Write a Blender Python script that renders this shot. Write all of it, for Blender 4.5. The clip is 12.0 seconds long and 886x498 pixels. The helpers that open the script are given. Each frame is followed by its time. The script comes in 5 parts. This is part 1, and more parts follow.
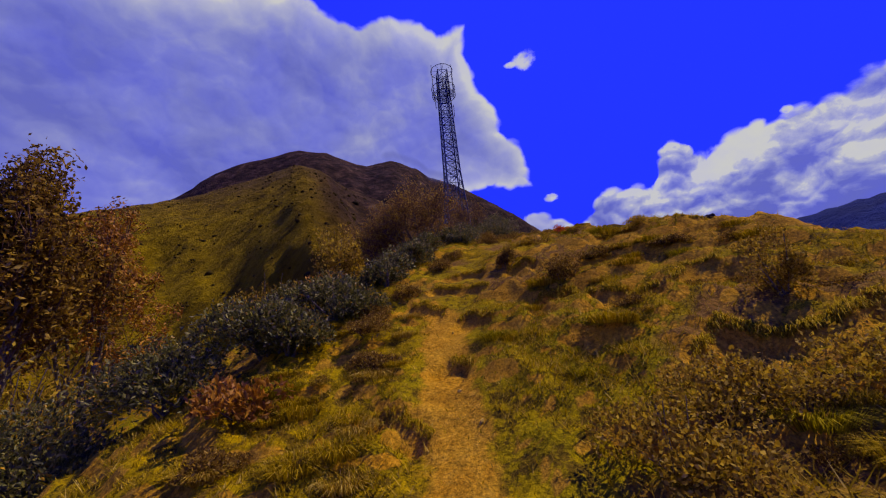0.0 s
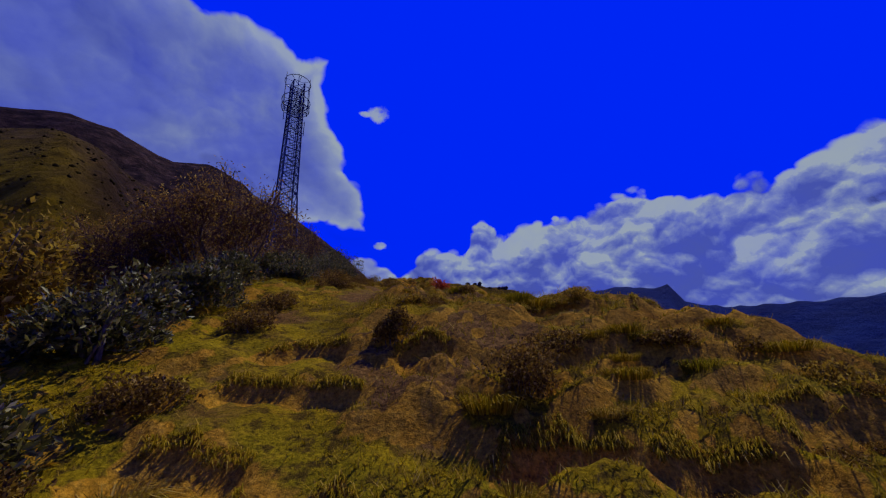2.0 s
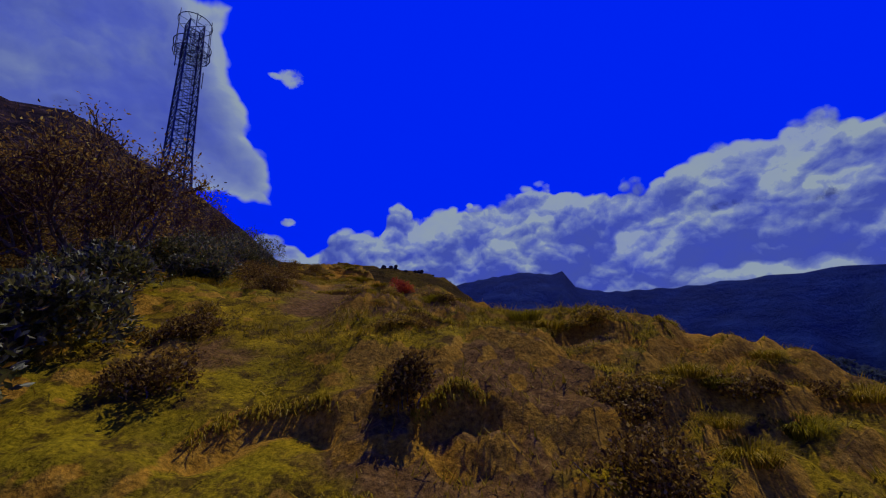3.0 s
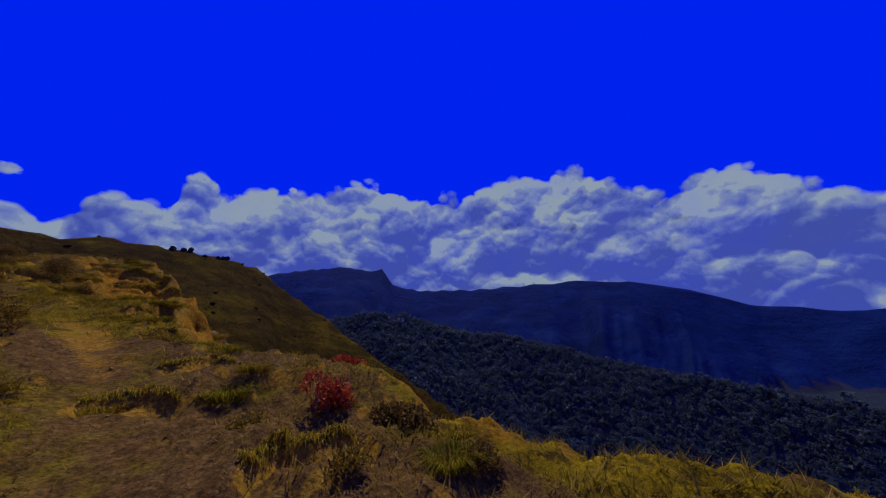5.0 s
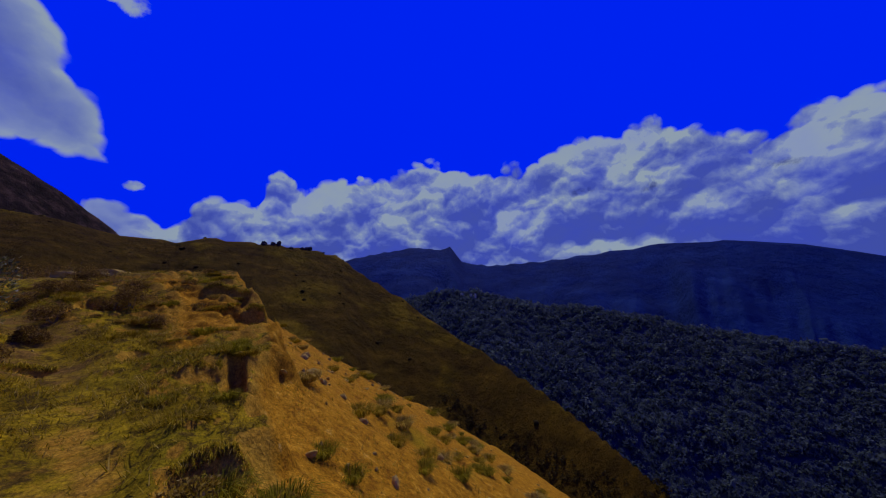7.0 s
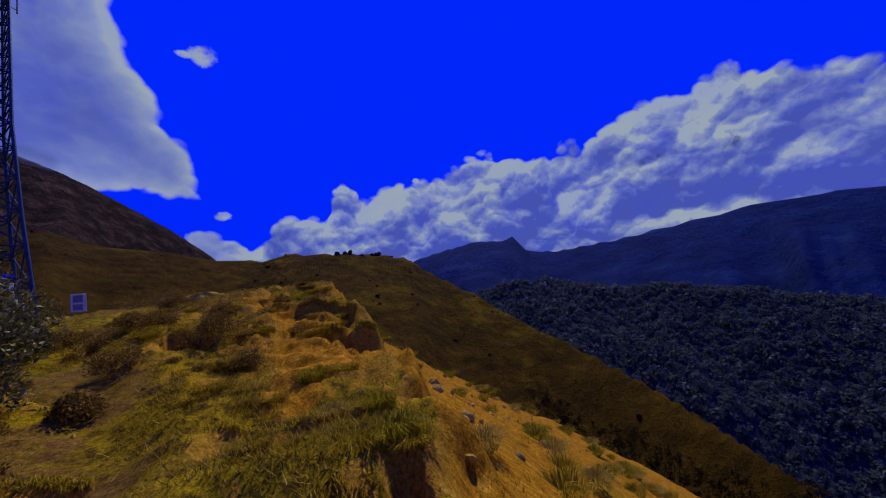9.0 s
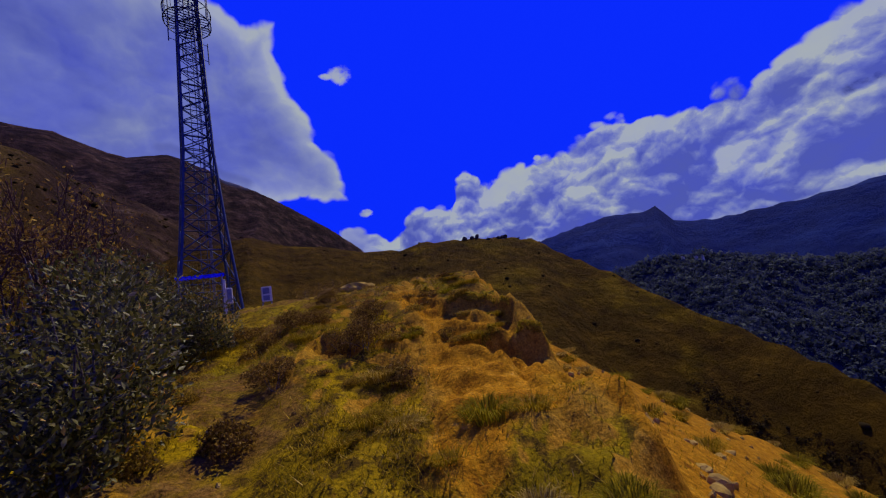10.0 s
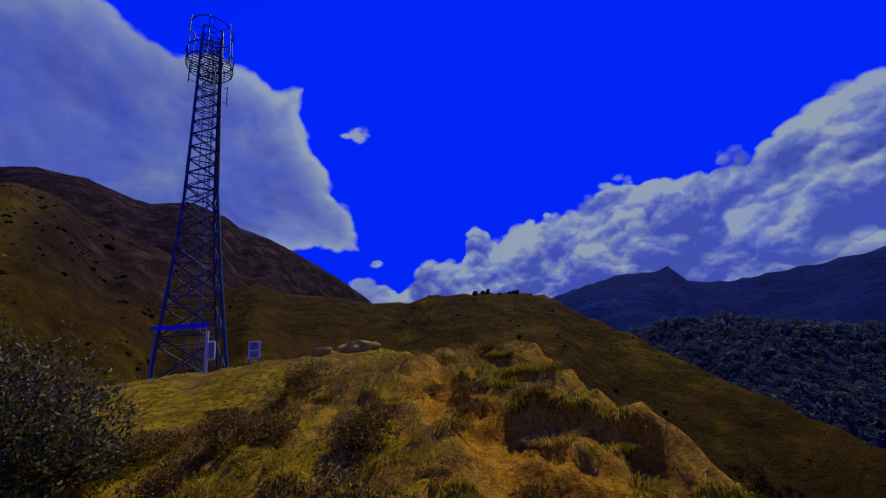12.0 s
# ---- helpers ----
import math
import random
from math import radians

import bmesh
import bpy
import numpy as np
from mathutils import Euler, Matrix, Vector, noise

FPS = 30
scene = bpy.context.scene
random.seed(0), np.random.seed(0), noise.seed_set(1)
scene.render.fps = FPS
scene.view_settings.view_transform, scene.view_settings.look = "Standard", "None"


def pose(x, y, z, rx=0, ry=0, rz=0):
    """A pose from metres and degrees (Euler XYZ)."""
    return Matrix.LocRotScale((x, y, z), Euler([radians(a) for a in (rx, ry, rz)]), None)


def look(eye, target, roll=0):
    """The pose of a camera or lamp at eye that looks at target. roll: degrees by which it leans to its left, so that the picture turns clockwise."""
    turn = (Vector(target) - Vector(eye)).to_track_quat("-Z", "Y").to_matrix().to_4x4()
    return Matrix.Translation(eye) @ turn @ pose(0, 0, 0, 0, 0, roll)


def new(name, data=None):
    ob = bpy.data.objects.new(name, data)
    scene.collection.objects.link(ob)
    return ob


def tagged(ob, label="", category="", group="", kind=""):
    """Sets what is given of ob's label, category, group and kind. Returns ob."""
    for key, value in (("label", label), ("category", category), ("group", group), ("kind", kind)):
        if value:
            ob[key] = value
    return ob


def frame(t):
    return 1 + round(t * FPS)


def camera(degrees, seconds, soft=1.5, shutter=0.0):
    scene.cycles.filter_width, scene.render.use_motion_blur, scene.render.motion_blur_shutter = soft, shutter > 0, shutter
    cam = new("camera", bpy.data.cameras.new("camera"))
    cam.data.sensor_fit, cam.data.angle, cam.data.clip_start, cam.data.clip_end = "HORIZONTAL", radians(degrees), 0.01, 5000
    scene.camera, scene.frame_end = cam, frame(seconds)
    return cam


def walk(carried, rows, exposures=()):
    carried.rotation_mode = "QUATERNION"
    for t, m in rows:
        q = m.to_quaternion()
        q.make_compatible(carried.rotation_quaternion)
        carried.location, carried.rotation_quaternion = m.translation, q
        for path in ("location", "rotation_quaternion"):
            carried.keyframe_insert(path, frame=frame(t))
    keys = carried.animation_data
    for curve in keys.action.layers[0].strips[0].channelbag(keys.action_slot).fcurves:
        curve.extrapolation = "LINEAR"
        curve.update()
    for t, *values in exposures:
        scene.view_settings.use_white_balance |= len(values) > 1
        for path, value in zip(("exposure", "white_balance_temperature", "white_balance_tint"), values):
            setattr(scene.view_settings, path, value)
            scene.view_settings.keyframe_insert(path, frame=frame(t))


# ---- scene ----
cam = camera(101.9, 12.0, 1.15)
PATH = [
    (0.0, (0.001, 0.000, 1.600), (-2.146, 9.503, 3.855), -5.36),
    (0.5, (-0.175, 0.931, 1.833), (-1.218, 10.598, 4.170), -4.95),
    (1.0, (-0.408, 1.781, 2.008), (0.063, 11.454, 4.502), -2.54),
    (1.5, (-0.525, 2.564, 2.273), (1.059, 11.996, 5.192), -3.52),
    (2.0, (-0.848, 3.122, 2.468), (1.769, 12.263, 5.566), -2.39),
    (2.5, (-1.146, 3.711, 2.745), (1.980, 12.886, 5.201), -1.07),
    (3.0, (-1.356, 4.479, 3.114), (3.451, 12.880, 5.626), -3.66),
    (3.2, (-1.408, 4.834, 3.259), (3.572, 13.068, 5.981), -3.88),
    (4.8, (-1.089, 7.556, 4.492), (6.530, 13.554, 6.936), -2.26),
    (5.0, (-1.000, 7.823, 4.576), (7.303, 12.997, 6.651), -3.83),
    (5.5, (-0.781, 8.542, 4.771), (7.599, 13.644, 6.708), 2.84),
    (6.0, (-0.443, 9.299, 5.050), (7.626, 14.930, 6.836), -4.03),
    (6.5, (0.003, 10.002, 5.410), (6.794, 16.975, 7.705), -3.81),
    (6.7, (0.201, 10.254, 5.529), (7.346, 17.037, 7.242), -6.24),
    (8.3, (0.886, 12.795, 5.905), (8.242, 19.431, 7.269), -6.53),
    (8.5, (0.914, 13.117, 5.978), (8.543, 19.543, 6.693), -9.26),
    (9.0, (1.017, 13.938, 6.130), (6.946, 21.813, 7.818), -11.43),
    (9.5, (1.067, 14.812, 6.351), (5.737, 23.456, 8.215), -8.13),
    (10.0, (1.226, 15.532, 6.537), (4.050, 24.934, 8.439), -11.64),
    (10.5, (1.201, 16.295, 6.648), (4.141, 25.636, 8.673), -3.17),
    (11.0, (1.273, 17.133, 6.872), (4.324, 26.089, 10.109), -10.60),
    (11.5, (1.313, 17.840, 7.110), (4.153, 26.856, 10.373), -11.94),
    (12.0, (1.541, 18.392, 7.245), (4.269, 27.411, 10.592), -9.86),
]
walk(cam, [(t, look(eye, target, roll)) for t, eye, target, roll in PATH],
     exposures=[(0.0, 0.55, 8300, 10), (0.5, 0.42, 8200, 10), (1.0, 0.27, 7700, 9), (1.5, 0.0, 6900, 7), (2.5, -0.25, 6000, 5), (5.0, -0.35, 5900, 5),
                (8.5, -0.2, 6000, 6), (9.5, -0.05, 6500, 8), (10.5, 0.08, 7000, 8), (11.0, -0.05, 6400, 7), (12.0, -0.22, 6000, 5)])

# ---- world, sun ----
SUN_AZ, SUN_EL = -55.0, 55.0


def sun_way():
    a, e = radians(SUN_AZ), radians(SUN_EL)
    return Vector((-math.sin(a) * math.cos(e), math.cos(a) * math.cos(e), math.sin(e)))


sun = new("sun", bpy.data.lights.new("sun", "SUN"))
sun.data.energy, sun.data.angle, sun.data.color = 2.7, radians(0.53), (0.98, 0.90, 0.62)
sun.matrix_world = look(sun_way() * 100, (0, 0, 0))


class Nodes:
    """Short hands for building a node tree."""

    def __init__(self, tree):
        self.tree = tree
        tree.nodes.clear()

    def add(self, kind, **sockets):
        n = self.tree.nodes.new(kind)
        return n

    def put(self, socket, value):
        if isinstance(value, bpy.types.NodeSocket):
            self.tree.links.new(value, socket)
        elif value is not None:
            socket.default_value = value

    def math(self, op, a, b=None, c=None, clamp=False):
        n = self.tree.nodes.new("ShaderNodeMath")
        n.operation, n.use_clamp = op, clamp
        for s, v in zip(n.inputs, (a, b, c)):
            self.put(s, v)
        return n.outputs[0]

    def vec(self, op, a, b=None, scale=None):
        n = self.tree.nodes.new("ShaderNodeVectorMath")
        n.operation = op
        self.put(n.inputs[0], a)
        if b is not None:
            self.put(n.inputs[1], b)
        if scale is not None:
            self.put(n.inputs["Scale"], scale)
        return n.outputs["Value"] if op in ("DOT_PRODUCT", "LENGTH") else n.outputs[0]

    def mix(self, f, a, b, blend="MIX"):
        n = self.tree.nodes.new("ShaderNodeMix")
        n.data_type, n.blend_type = "RGBA", blend
        self.put(n.inputs[0], f)
        self.put(n.inputs[6], a)
        self.put(n.inputs[7], b)
        return n.outputs[2]

    def step(self, x, lo, hi, a=0.0, b=1.0):
        n = self.tree.nodes.new("ShaderNodeMapRange")
        n.interpolation_type = "SMOOTHSTEP"
        for k, v in zip(range(5), (x, lo, hi, a, b)):
            self.put(n.inputs[k], v)
        return n.outputs[0]

    def curve(self, x, lo, hi, points, vlo, vhi):
        """A piecewise straight function of x through the points (x, value)."""
        t = self.math("DIVIDE", self.math("SUBTRACT", x, lo), hi - lo, clamp=True)
        n = self.tree.nodes.new("ShaderNodeFloatCurve")
        c = n.mapping.curves[0]
        pts = [((p - lo) / (hi - lo), (v - vlo) / (vhi - vlo)) for p, v in sorted(points)]
        while len(c.points) < len(pts):
            c.points.new(0.5, 0.5)
        for q, (a, b) in zip(c.points, pts):
            q.location, q.handle_type = (a, b), "VECTOR"
        n.mapping.use_clip = False
        n.mapping.update()
        self.put(n.inputs["Value"], t)
        return self.math("MULTIPLY_ADD", n.outputs[0], vhi - vlo, vlo)

    def noise(self, p, scale, detail=4.0, rough=0.55, lac=2.0, distort=0.0):
        n = self.tree.nodes.new("ShaderNodeTexNoise")
        self.put(n.inputs["Vector"], p)
        for k, v in (("Scale", scale), ("Detail", detail), ("Roughness", rough), ("Lacunarity", lac), ("Distortion", distort)):
            n.inputs[k].default_value = v
        return n.outputs[0]

    def voronoi(self, p, scale, feature="SMOOTH_F1", smooth=0.4):
        n = self.tree.nodes.new("ShaderNodeTexVoronoi")
        n.feature = feature
        self.put(n.inputs["Vector"], p)
        n.inputs["Scale"].default_value = scale
        if feature == "SMOOTH_F1":
            n.inputs["Smoothness"].default_value = smooth
        return n.outputs["Distance"]

    def ramp(self, x, stops):
        n = self.tree.nodes.new("ShaderNodeValToRGB")
        e = n.color_ramp.elements
        while len(e) < len(stops):
            e.new(0.5)
        for q, (at, col) in zip(e, stops):
            q.position, q.color = at, (*col, 1)
        self.put(n.inputs[0], x)
        return n.outputs[0]


def build_world():
    world = bpy.data.worlds.new("sky")
    scene.world = world
    world.use_nodes = True
    N = Nodes(world.node_tree)
    tree = world.node_tree
    co = tree.nodes.new("ShaderNodeTexCoord").outputs["Generated"]
    d = N.vec("NORMALIZE", co)
    sep = tree.nodes.new("ShaderNodeSeparateXYZ")
    N.put(sep.inputs[0], d)
    x, y, z = sep.outputs
    az = N.math("MULTIPLY", N.math("ARCTAN2", N.math("MULTIPLY", x, -1.0), y), 57.29578)
    el = N.math("MULTIPLY", N.math("ARCSINE", z), 57.29578)
    sky = tree.nodes.new("ShaderNodeTexSky")
    sky.sky_type, sky.sun_disc = "NISHITA", False
    sky.sun_elevation, sky.sun_rotation = radians(SUN_EL), radians(-SUN_AZ)
    sky.altitude, sky.air_density, sky.dust_density, sky.ozone_density = 3500.0, 1.0, 0.2, 4.0
    deep = N.mix(1.0, sky.outputs[0], (0.0045, 0.03, 1.0, 1), "MULTIPLY")
    deep = N.vec("MINIMUM", N.vec("SCALE", deep, scale=0.60), (0.0002, 0.022, 1.0))

    def colour_noise(p, scale, detail):
        n = tree.nodes.new("ShaderNodeTexNoise")
        N.put(n.inputs["Vector"], p)
        n.inputs["Scale"].default_value, n.inputs["Detail"].default_value = scale, detail
        return n.outputs["Color"]

    def warp(p, scale, much, detail=3.0):
        return N.vec("ADD", p, N.vec("SCALE", N.vec("SUBTRACT", colour_noise(p, scale, detail), (0.5, 0.5, 0.5)), scale=much))

    # billows: rounded heaps at three sizes, each lit by its slope towards the sun
    def heap(p, scale, smooth_=0.22):
        v = N.voronoi(p, scale, smooth=smooth_)
        return N.math("MULTIPLY_ADD", N.math("MULTIPLY", v, v), -1.0, 0.6)

    flat = warp(N.vec("MULTIPLY", d, (1.0, 1.0, 1.2)), 4.0, 0.07)
    flat = warp(flat, 15.0, 0.030, 5.0)
    up = sun_way()
    lit, here = None, None
    for scale, reach, weight, tall in ((5.6, 0.050, 1.15, 0.75), (13.0, 0.024, 0.85, 0.62), (31.0, 0.010, 0.5, 0.40)):
        a0 = heap(flat, scale)
        a1 = heap(N.vec("ADD", flat, tuple(reach * c for c in (up.x * 0.5, up.y * 0.5, 1.0))), scale)
        dl = N.math("MULTIPLY", N.math("SUBTRACT", a0, a1), weight)
        lit = dl if lit is None else N.math("ADD", lit, dl)
        hh = N.math("MULTIPLY", a0, tall)
        here = hh if here is None else N.math("ADD", here, hh)
    for scale, reach, weight in ((8.0, 0.030, 1.2), (20.0, 0.012, 0.7)):
        a0 = N.noise(flat, scale, 6.0, 0.6)
        a1 = N.noise(N.vec("ADD", flat, tuple(reach * c for c in (up.x * 0.5, up.y * 0.5, 1.0))), scale, 6.0, 0.6)
        lit = N.math("ADD", lit, N.math("MULTIPLY", N.math("SUBTRACT", a0, a1), weight))
    fluff = N.math("SUBTRACT", N.noise(flat, 48.0, 4.0, 0.6), 0.5)
    here = N.math("ADD", here, N.math("MULTIPLY", fluff, 0.14))
    puff = N.math("MULTIPLY", N.math("SUBTRACT", here, 0.74), 4.2)

    # the bank over the valley
    top = N.curve(az, -180, 60, [(-180, 13), (-135, 12), (-112, 9), (-107, 11.2), (-103, 13.5), (-98, 16.3), (-93, 17), (-90.5, 15.5), (-86, 17.2),
                                 (-83, 18.3), (-80.5, 21.3), (-73, 21.6), (-69, 21.2), (-63.5, 18.9), (-52.5, 18.8), (-50, 20.4), (-47.5, 21.6), (-44.8, 21.3), (-42.8, 19.8),
                                 (-37, 19.3), (-26, 19.0), (-24.4, 21.0), (-22, 21.0), (-20.6, 18.6), (-19.6, 16.0), (-16.5, 17.2), (-12, 16.0), (-9.2, 13.8), (-8.2, 12.8), (-6.5, 14.6), (-2.5, 15.6), (-1, 16), (3, 10), (60, -10)], -10, 30)
    bank = N.math("ADD", N.math("SUBTRACT", N.math("ADD", top, 1.65), el), puff)
    # the great cloud over the mountain
    topl = N.curve(az, -10, 180, [(-10, 47), (3, 44.8), (6.8, 44.8), (9.5, 43.4), (13, 45.6), (19, 46.5), (24, 45), (30, 46), (36, 49), (46, 46), (55, 44), (70, 42), (100, 30), (180, 18)], 0, 60)
    side = N.curve(el, 0, 60, [(0, -3), (20, -3.2), (26.5, -2.8), (28, -1.9), (31, 0.2), (35.5, 3.2), (41, 4.6), (46, 4), (60, 5)], -10, 10)
    left = N.math("MINIMUM", N.math("SUBTRACT", topl, el), N.math("MULTIPLY", N.math("SUBTRACT", az, side), 0.8))
    left = N.math("ADD", N.math("MINIMUM", left, N.math("SUBTRACT", el, N.step(az, 30.0, 55.0, 20.8, 3.0))), N.math("MULTIPLY", puff, 0.55))
    both = N.math("MAXIMUM", bank, left)
    for a, e, ra, re in ((-5.1, 38.4, 2.6, 1.7), (-2.5, 38.2, 1.6, 0.5), (-34.7, 21.0, 0.8, 0.7), (-5.6, 18.6, 1.3, 0.8), (-32.0, 20.0, 2.2, 0.8)):
        q = N.math("POWER", N.math("DIVIDE", N.math("SUBTRACT", az, a), ra), 2.0)
        q = N.math("ADD", q, N.math("POWER", N.math("DIVIDE", N.math("SUBTRACT", el, e), re), 2.0))
        q = N.math("MULTIPLY", N.math("SUBTRACT", 0.55, q), 1.2)
        both = N.math("MAXIMUM", both, N.math("ADD", N.math("MINIMUM", q, 0.45), N.math("MULTIPLY", N.math("SUBTRACT", N.noise(flat, 22.0, 5.0, 0.6), 0.5), 3.6)))
    mask = N.step(both, -0.25, 0.7)
    rim = N.step(both, 0.2, 6.0)
    calm = N.step(az, -9.0, -2.0, 1.75, 0.32)
    shade = N.math("ADD", N.math("MULTIPLY", lit, calm), 0.72)
    broad = N.noise(flat, 4.5, 4.0, 0.5)
    shade = N.math("ADD", shade, N.math("MULTIPLY", N.math("SUBTRACT", 0.52, broad), 1.1))
    shade = N.math("ADD", shade, N.math("MULTIPLY", fluff, N.step(az, -9.0, -2.0, 0.30, 0.12)))
    inner = N.math("MULTIPLY", N.step(az, -8.0, -3.0), N.step(both, 1.0, 9.0))
    shade = N.math("SUBTRACT", shade, N.math("MULTIPLY", inner, 0.29))
    edge = N.step(both, 0.3, 3.2, 0.22, 0.0)
    shade = N.math("ADD", shade, edge)
    base = N.math("MULTIPLY", N.step(el, 13.0, 6.0, 0.0, 0.42), N.step(az, -18.0, -30.0))
    shade = N.math("SUBTRACT", shade, base)
    shade = N.math("SUBTRACT", shade, N.math("MULTIPLY", rim, 0.22), clamp=True)
    cloud = N.ramp(shade, [(0.0, (0.072, 0.096, 0.42)), (0.32, (0.118, 0.150, 0.47)), (0.6, (0.19, 0.23, 0.485)), (0.85, (0.27, 0.315, 0.50)), (1.0, (0.36, 0.41, 0.48))])
    # dark rock of the far peaks, bared where the bank is torn
    for a, e, ra, re in ((-56.5, 11.2, 3.2, 1.3), (-60.5, 9.2, 2.0, 1.6), (-71.0, 14.5, 5.0, 1.1), (-79.0, 13.0, 3.0, 1.3), (-91.0, 12.0, 6.0, 1.0)):
        q = N.math("POWER", N.math("DIVIDE", N.math("SUBTRACT", az, a), ra), 2.0)
        q = N.math("ADD", q, N.math("POWER", N.math("DIVIDE", N.math("SUBTRACT", el, e), re), 2.0))
        q = N.math("ADD", N.math("SUBTRACT", 0.3, q), N.math("MULTIPLY", N.math("SUBTRACT", N.noise(flat, 24.0, 5.0, 0.65), 0.5), 3.4))
        cloud = N.mix(N.step(q, 0.1, 0.9, 0.0, 0.72), cloud, (0.028, 0.038, 0.17, 1))
    soft = N.step(N.noise(flat, 7.0, 5.0, 0.6), 0.3, 0.7, 0.86, 1.0)
    col = N.mix(N.math("MULTIPLY", mask, soft), deep, cloud)
    bg = tree.nodes.new("ShaderNodeBackground")
    N.put(bg.inputs[0], col)
    bg.inputs[1].default_value = 1.0
    out = tree.nodes.new("ShaderNodeOutputWorld")
    tree.links.new(bg.outputs[0], out.inputs[0])


build_world()


# ---- materials ----
def material(name, rough=0.85, spec=0.3):
    m = bpy.data.materials.new(name)
    m.use_nodes = True
    N = Nodes(m.node_tree)
    out = m.node_tree.nodes.new("ShaderNodeOutputMaterial")
    b = m.node_tree.nodes.new("ShaderNodeBsdfPrincipled")
    m.node_tree.links.new(b.outputs[0], out.inputs[0])
    b.inputs["Roughness"].default_value = rough
    b.inputs["Specular IOR Level"].default_value = spec
    return m, N, b


def bump(N, b, height, strength, distance):
    n = N.tree.nodes.new("ShaderNodeBump")
    n.inputs["Strength"].default_value, n.inputs["Distance"].default_value = strength, distance
    N.put(n.inputs["Height"], height)
    N.tree.links.new(n.outputs[0], b.inputs["Normal"])


def position(N):
    return N.tree.nodes.new("ShaderNodeNewGeometry").outputs["Position"]


def attribute(N, name):
    n = N.tree.nodes.new("ShaderNodeAttribute")
    n.attribute_name = name
    s = N.tree.nodes.new("ShaderNodeSeparateColor")
    N.put(s.inputs[0], n.outputs["Color"])
    return s.outputs


def ground_material():
    m, N, b = material("mountain_ground", 0.95, 0.03)
    p = position(N)
    soil, scree, hill = attribute(N, "near_cover")
    rock, forest, far = attribute(N, "far_cover")
    fine = N.noise(p, 14.0, 6.0, 0.7)
    mid = N.noise(p, 1.7, 5.0, 0.6)
    big = N.noise(p, 0.35, 4.0, 0.55)
    huge = N.noise(p, 0.035, 5.0, 0.6)
    grass = N.ramp(mid, [(0.25, (0.07, 0.040, 0.002)), (0.45, (0.19, 0.120, 0.003)), (0.62, (0.31, 0.200, 0.004)), (0.8, (0.40, 0.24, 0.008))])
    grass = N.mix(N.step(big, 0.45, 0.7), grass, (0.20, 0.155, 0.004, 1))
    grass = N.mix(N.math("MULTIPLY", N.step(N.noise(p, 5.5, 6.0, 0.72), 0.52, 0.40), 0.8), grass, (0.045, 0.024, 0.005, 1))
    earth = N.ramp(fine, [(0.25, (0.16, 0.070, 0.005)), (0.5, (0.31, 0.150, 0.009)), (0.75, (0.43, 0.235, 0.022))])
    earth = N.mix(N.step(mid, 0.35, 0.7), earth, N.mix(0.35, earth, (0.40, 0.24, 0.02, 1)))
    dirt, *_ = attribute(N, "wear")
    orange = N.ramp(N.noise(p, 6.0, 7.0, 0.72), [(0.3, (0.14, 0.052, 0.004)), (0.5, (0.33, 0.145, 0.005)), (0.62, (0.45, 0.215, 0.010)), (0.76, (0.58, 0.36, 0.07))])
    orange = N.mix(N.step(big, 0.56, 0.76), orange, (0.28, 0.19, 0.006, 1))
    brown = N.ramp(N.noise(p, 0.16, 8.0, 0.65), [(0.28, (0.009, 0.005, 0.001)), (0.48, (0.040, 0.020, 0.002)), (0.6, (0.066, 0.035, 0.003)), (0.75, (0.12, 0.068, 0.005))])
    green = N.ramp(N.noise(p, 0.09, 8.0, 0.65), [(0.3, (0.018, 0.011, 0.001)), (0.5, (0.088, 0.054, 0.002)), (0.7, (0.175, 0.108, 0.005))])
    low = N.step(N.vec("DOT_PRODUCT", p, (0.0, 0.0, 1.0)), 105.0, 20.0)
    west = N.step(N.vec("DOT_PRODUCT", p, (-1.0, -0.62, 0.0)), -12.0, 22.0)
    meadow = N.math("ADD", N.step(huge, 0.50, 0.66), N.math("MULTIPLY", low, 0.25))
    brown = N.mix(N.math("ADD", meadow, west, clamp=True), brown, green)
    lush = N.ramp(N.noise(p, 0.13, 8.0, 0.68), [(0.3, (0.045, 0.028, 0.002)), (0.5, (0.17, 0.112, 0.003)), (0.7, (0.29, 0.195, 0.006))])
    brown = N.mix(N.math("MULTIPLY", west, 0.85), brown, lush)
    crag = N.ramp(N.noise(p, 0.07, 9.0, 0.7), [(0.3, (0.004, 0.0025, 0.003)), (0.48, (0.022, 0.012, 0.009)), (0.60, (0.055, 0.030, 0.019)), (0.76, (0.15, 0.10, 0.07))])
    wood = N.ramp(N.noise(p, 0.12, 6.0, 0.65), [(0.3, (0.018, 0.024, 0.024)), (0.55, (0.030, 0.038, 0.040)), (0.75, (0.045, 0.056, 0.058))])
    # the far range's blue is aerial haze put into the base colour
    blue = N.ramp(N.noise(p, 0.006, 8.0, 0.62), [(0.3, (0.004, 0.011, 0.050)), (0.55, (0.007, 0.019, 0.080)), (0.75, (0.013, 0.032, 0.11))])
    col = N.mix(hill, grass, brown)
    mud = N.ramp(fine, [(0.25, (0.05, 0.024, 0.006)), (0.5, (0.13, 0.065, 0.012)), (0.75, (0.26, 0.145, 0.03))])
    wobble = N.math("ADD", dirt, N.math("MULTIPLY", N.math("SUBTRACT", N.noise(p, 4.0, 5.0, 0.65), 0.5), 1.0))
    col = N.mix(N.step(wobble, 0.45, 0.95), col, mud)
    wobble = N.math("ADD", soil, N.math("MULTIPLY", N.math("SUBTRACT", N.noise(p, 3.2, 5.0, 0.65), 0.5), 0.9))
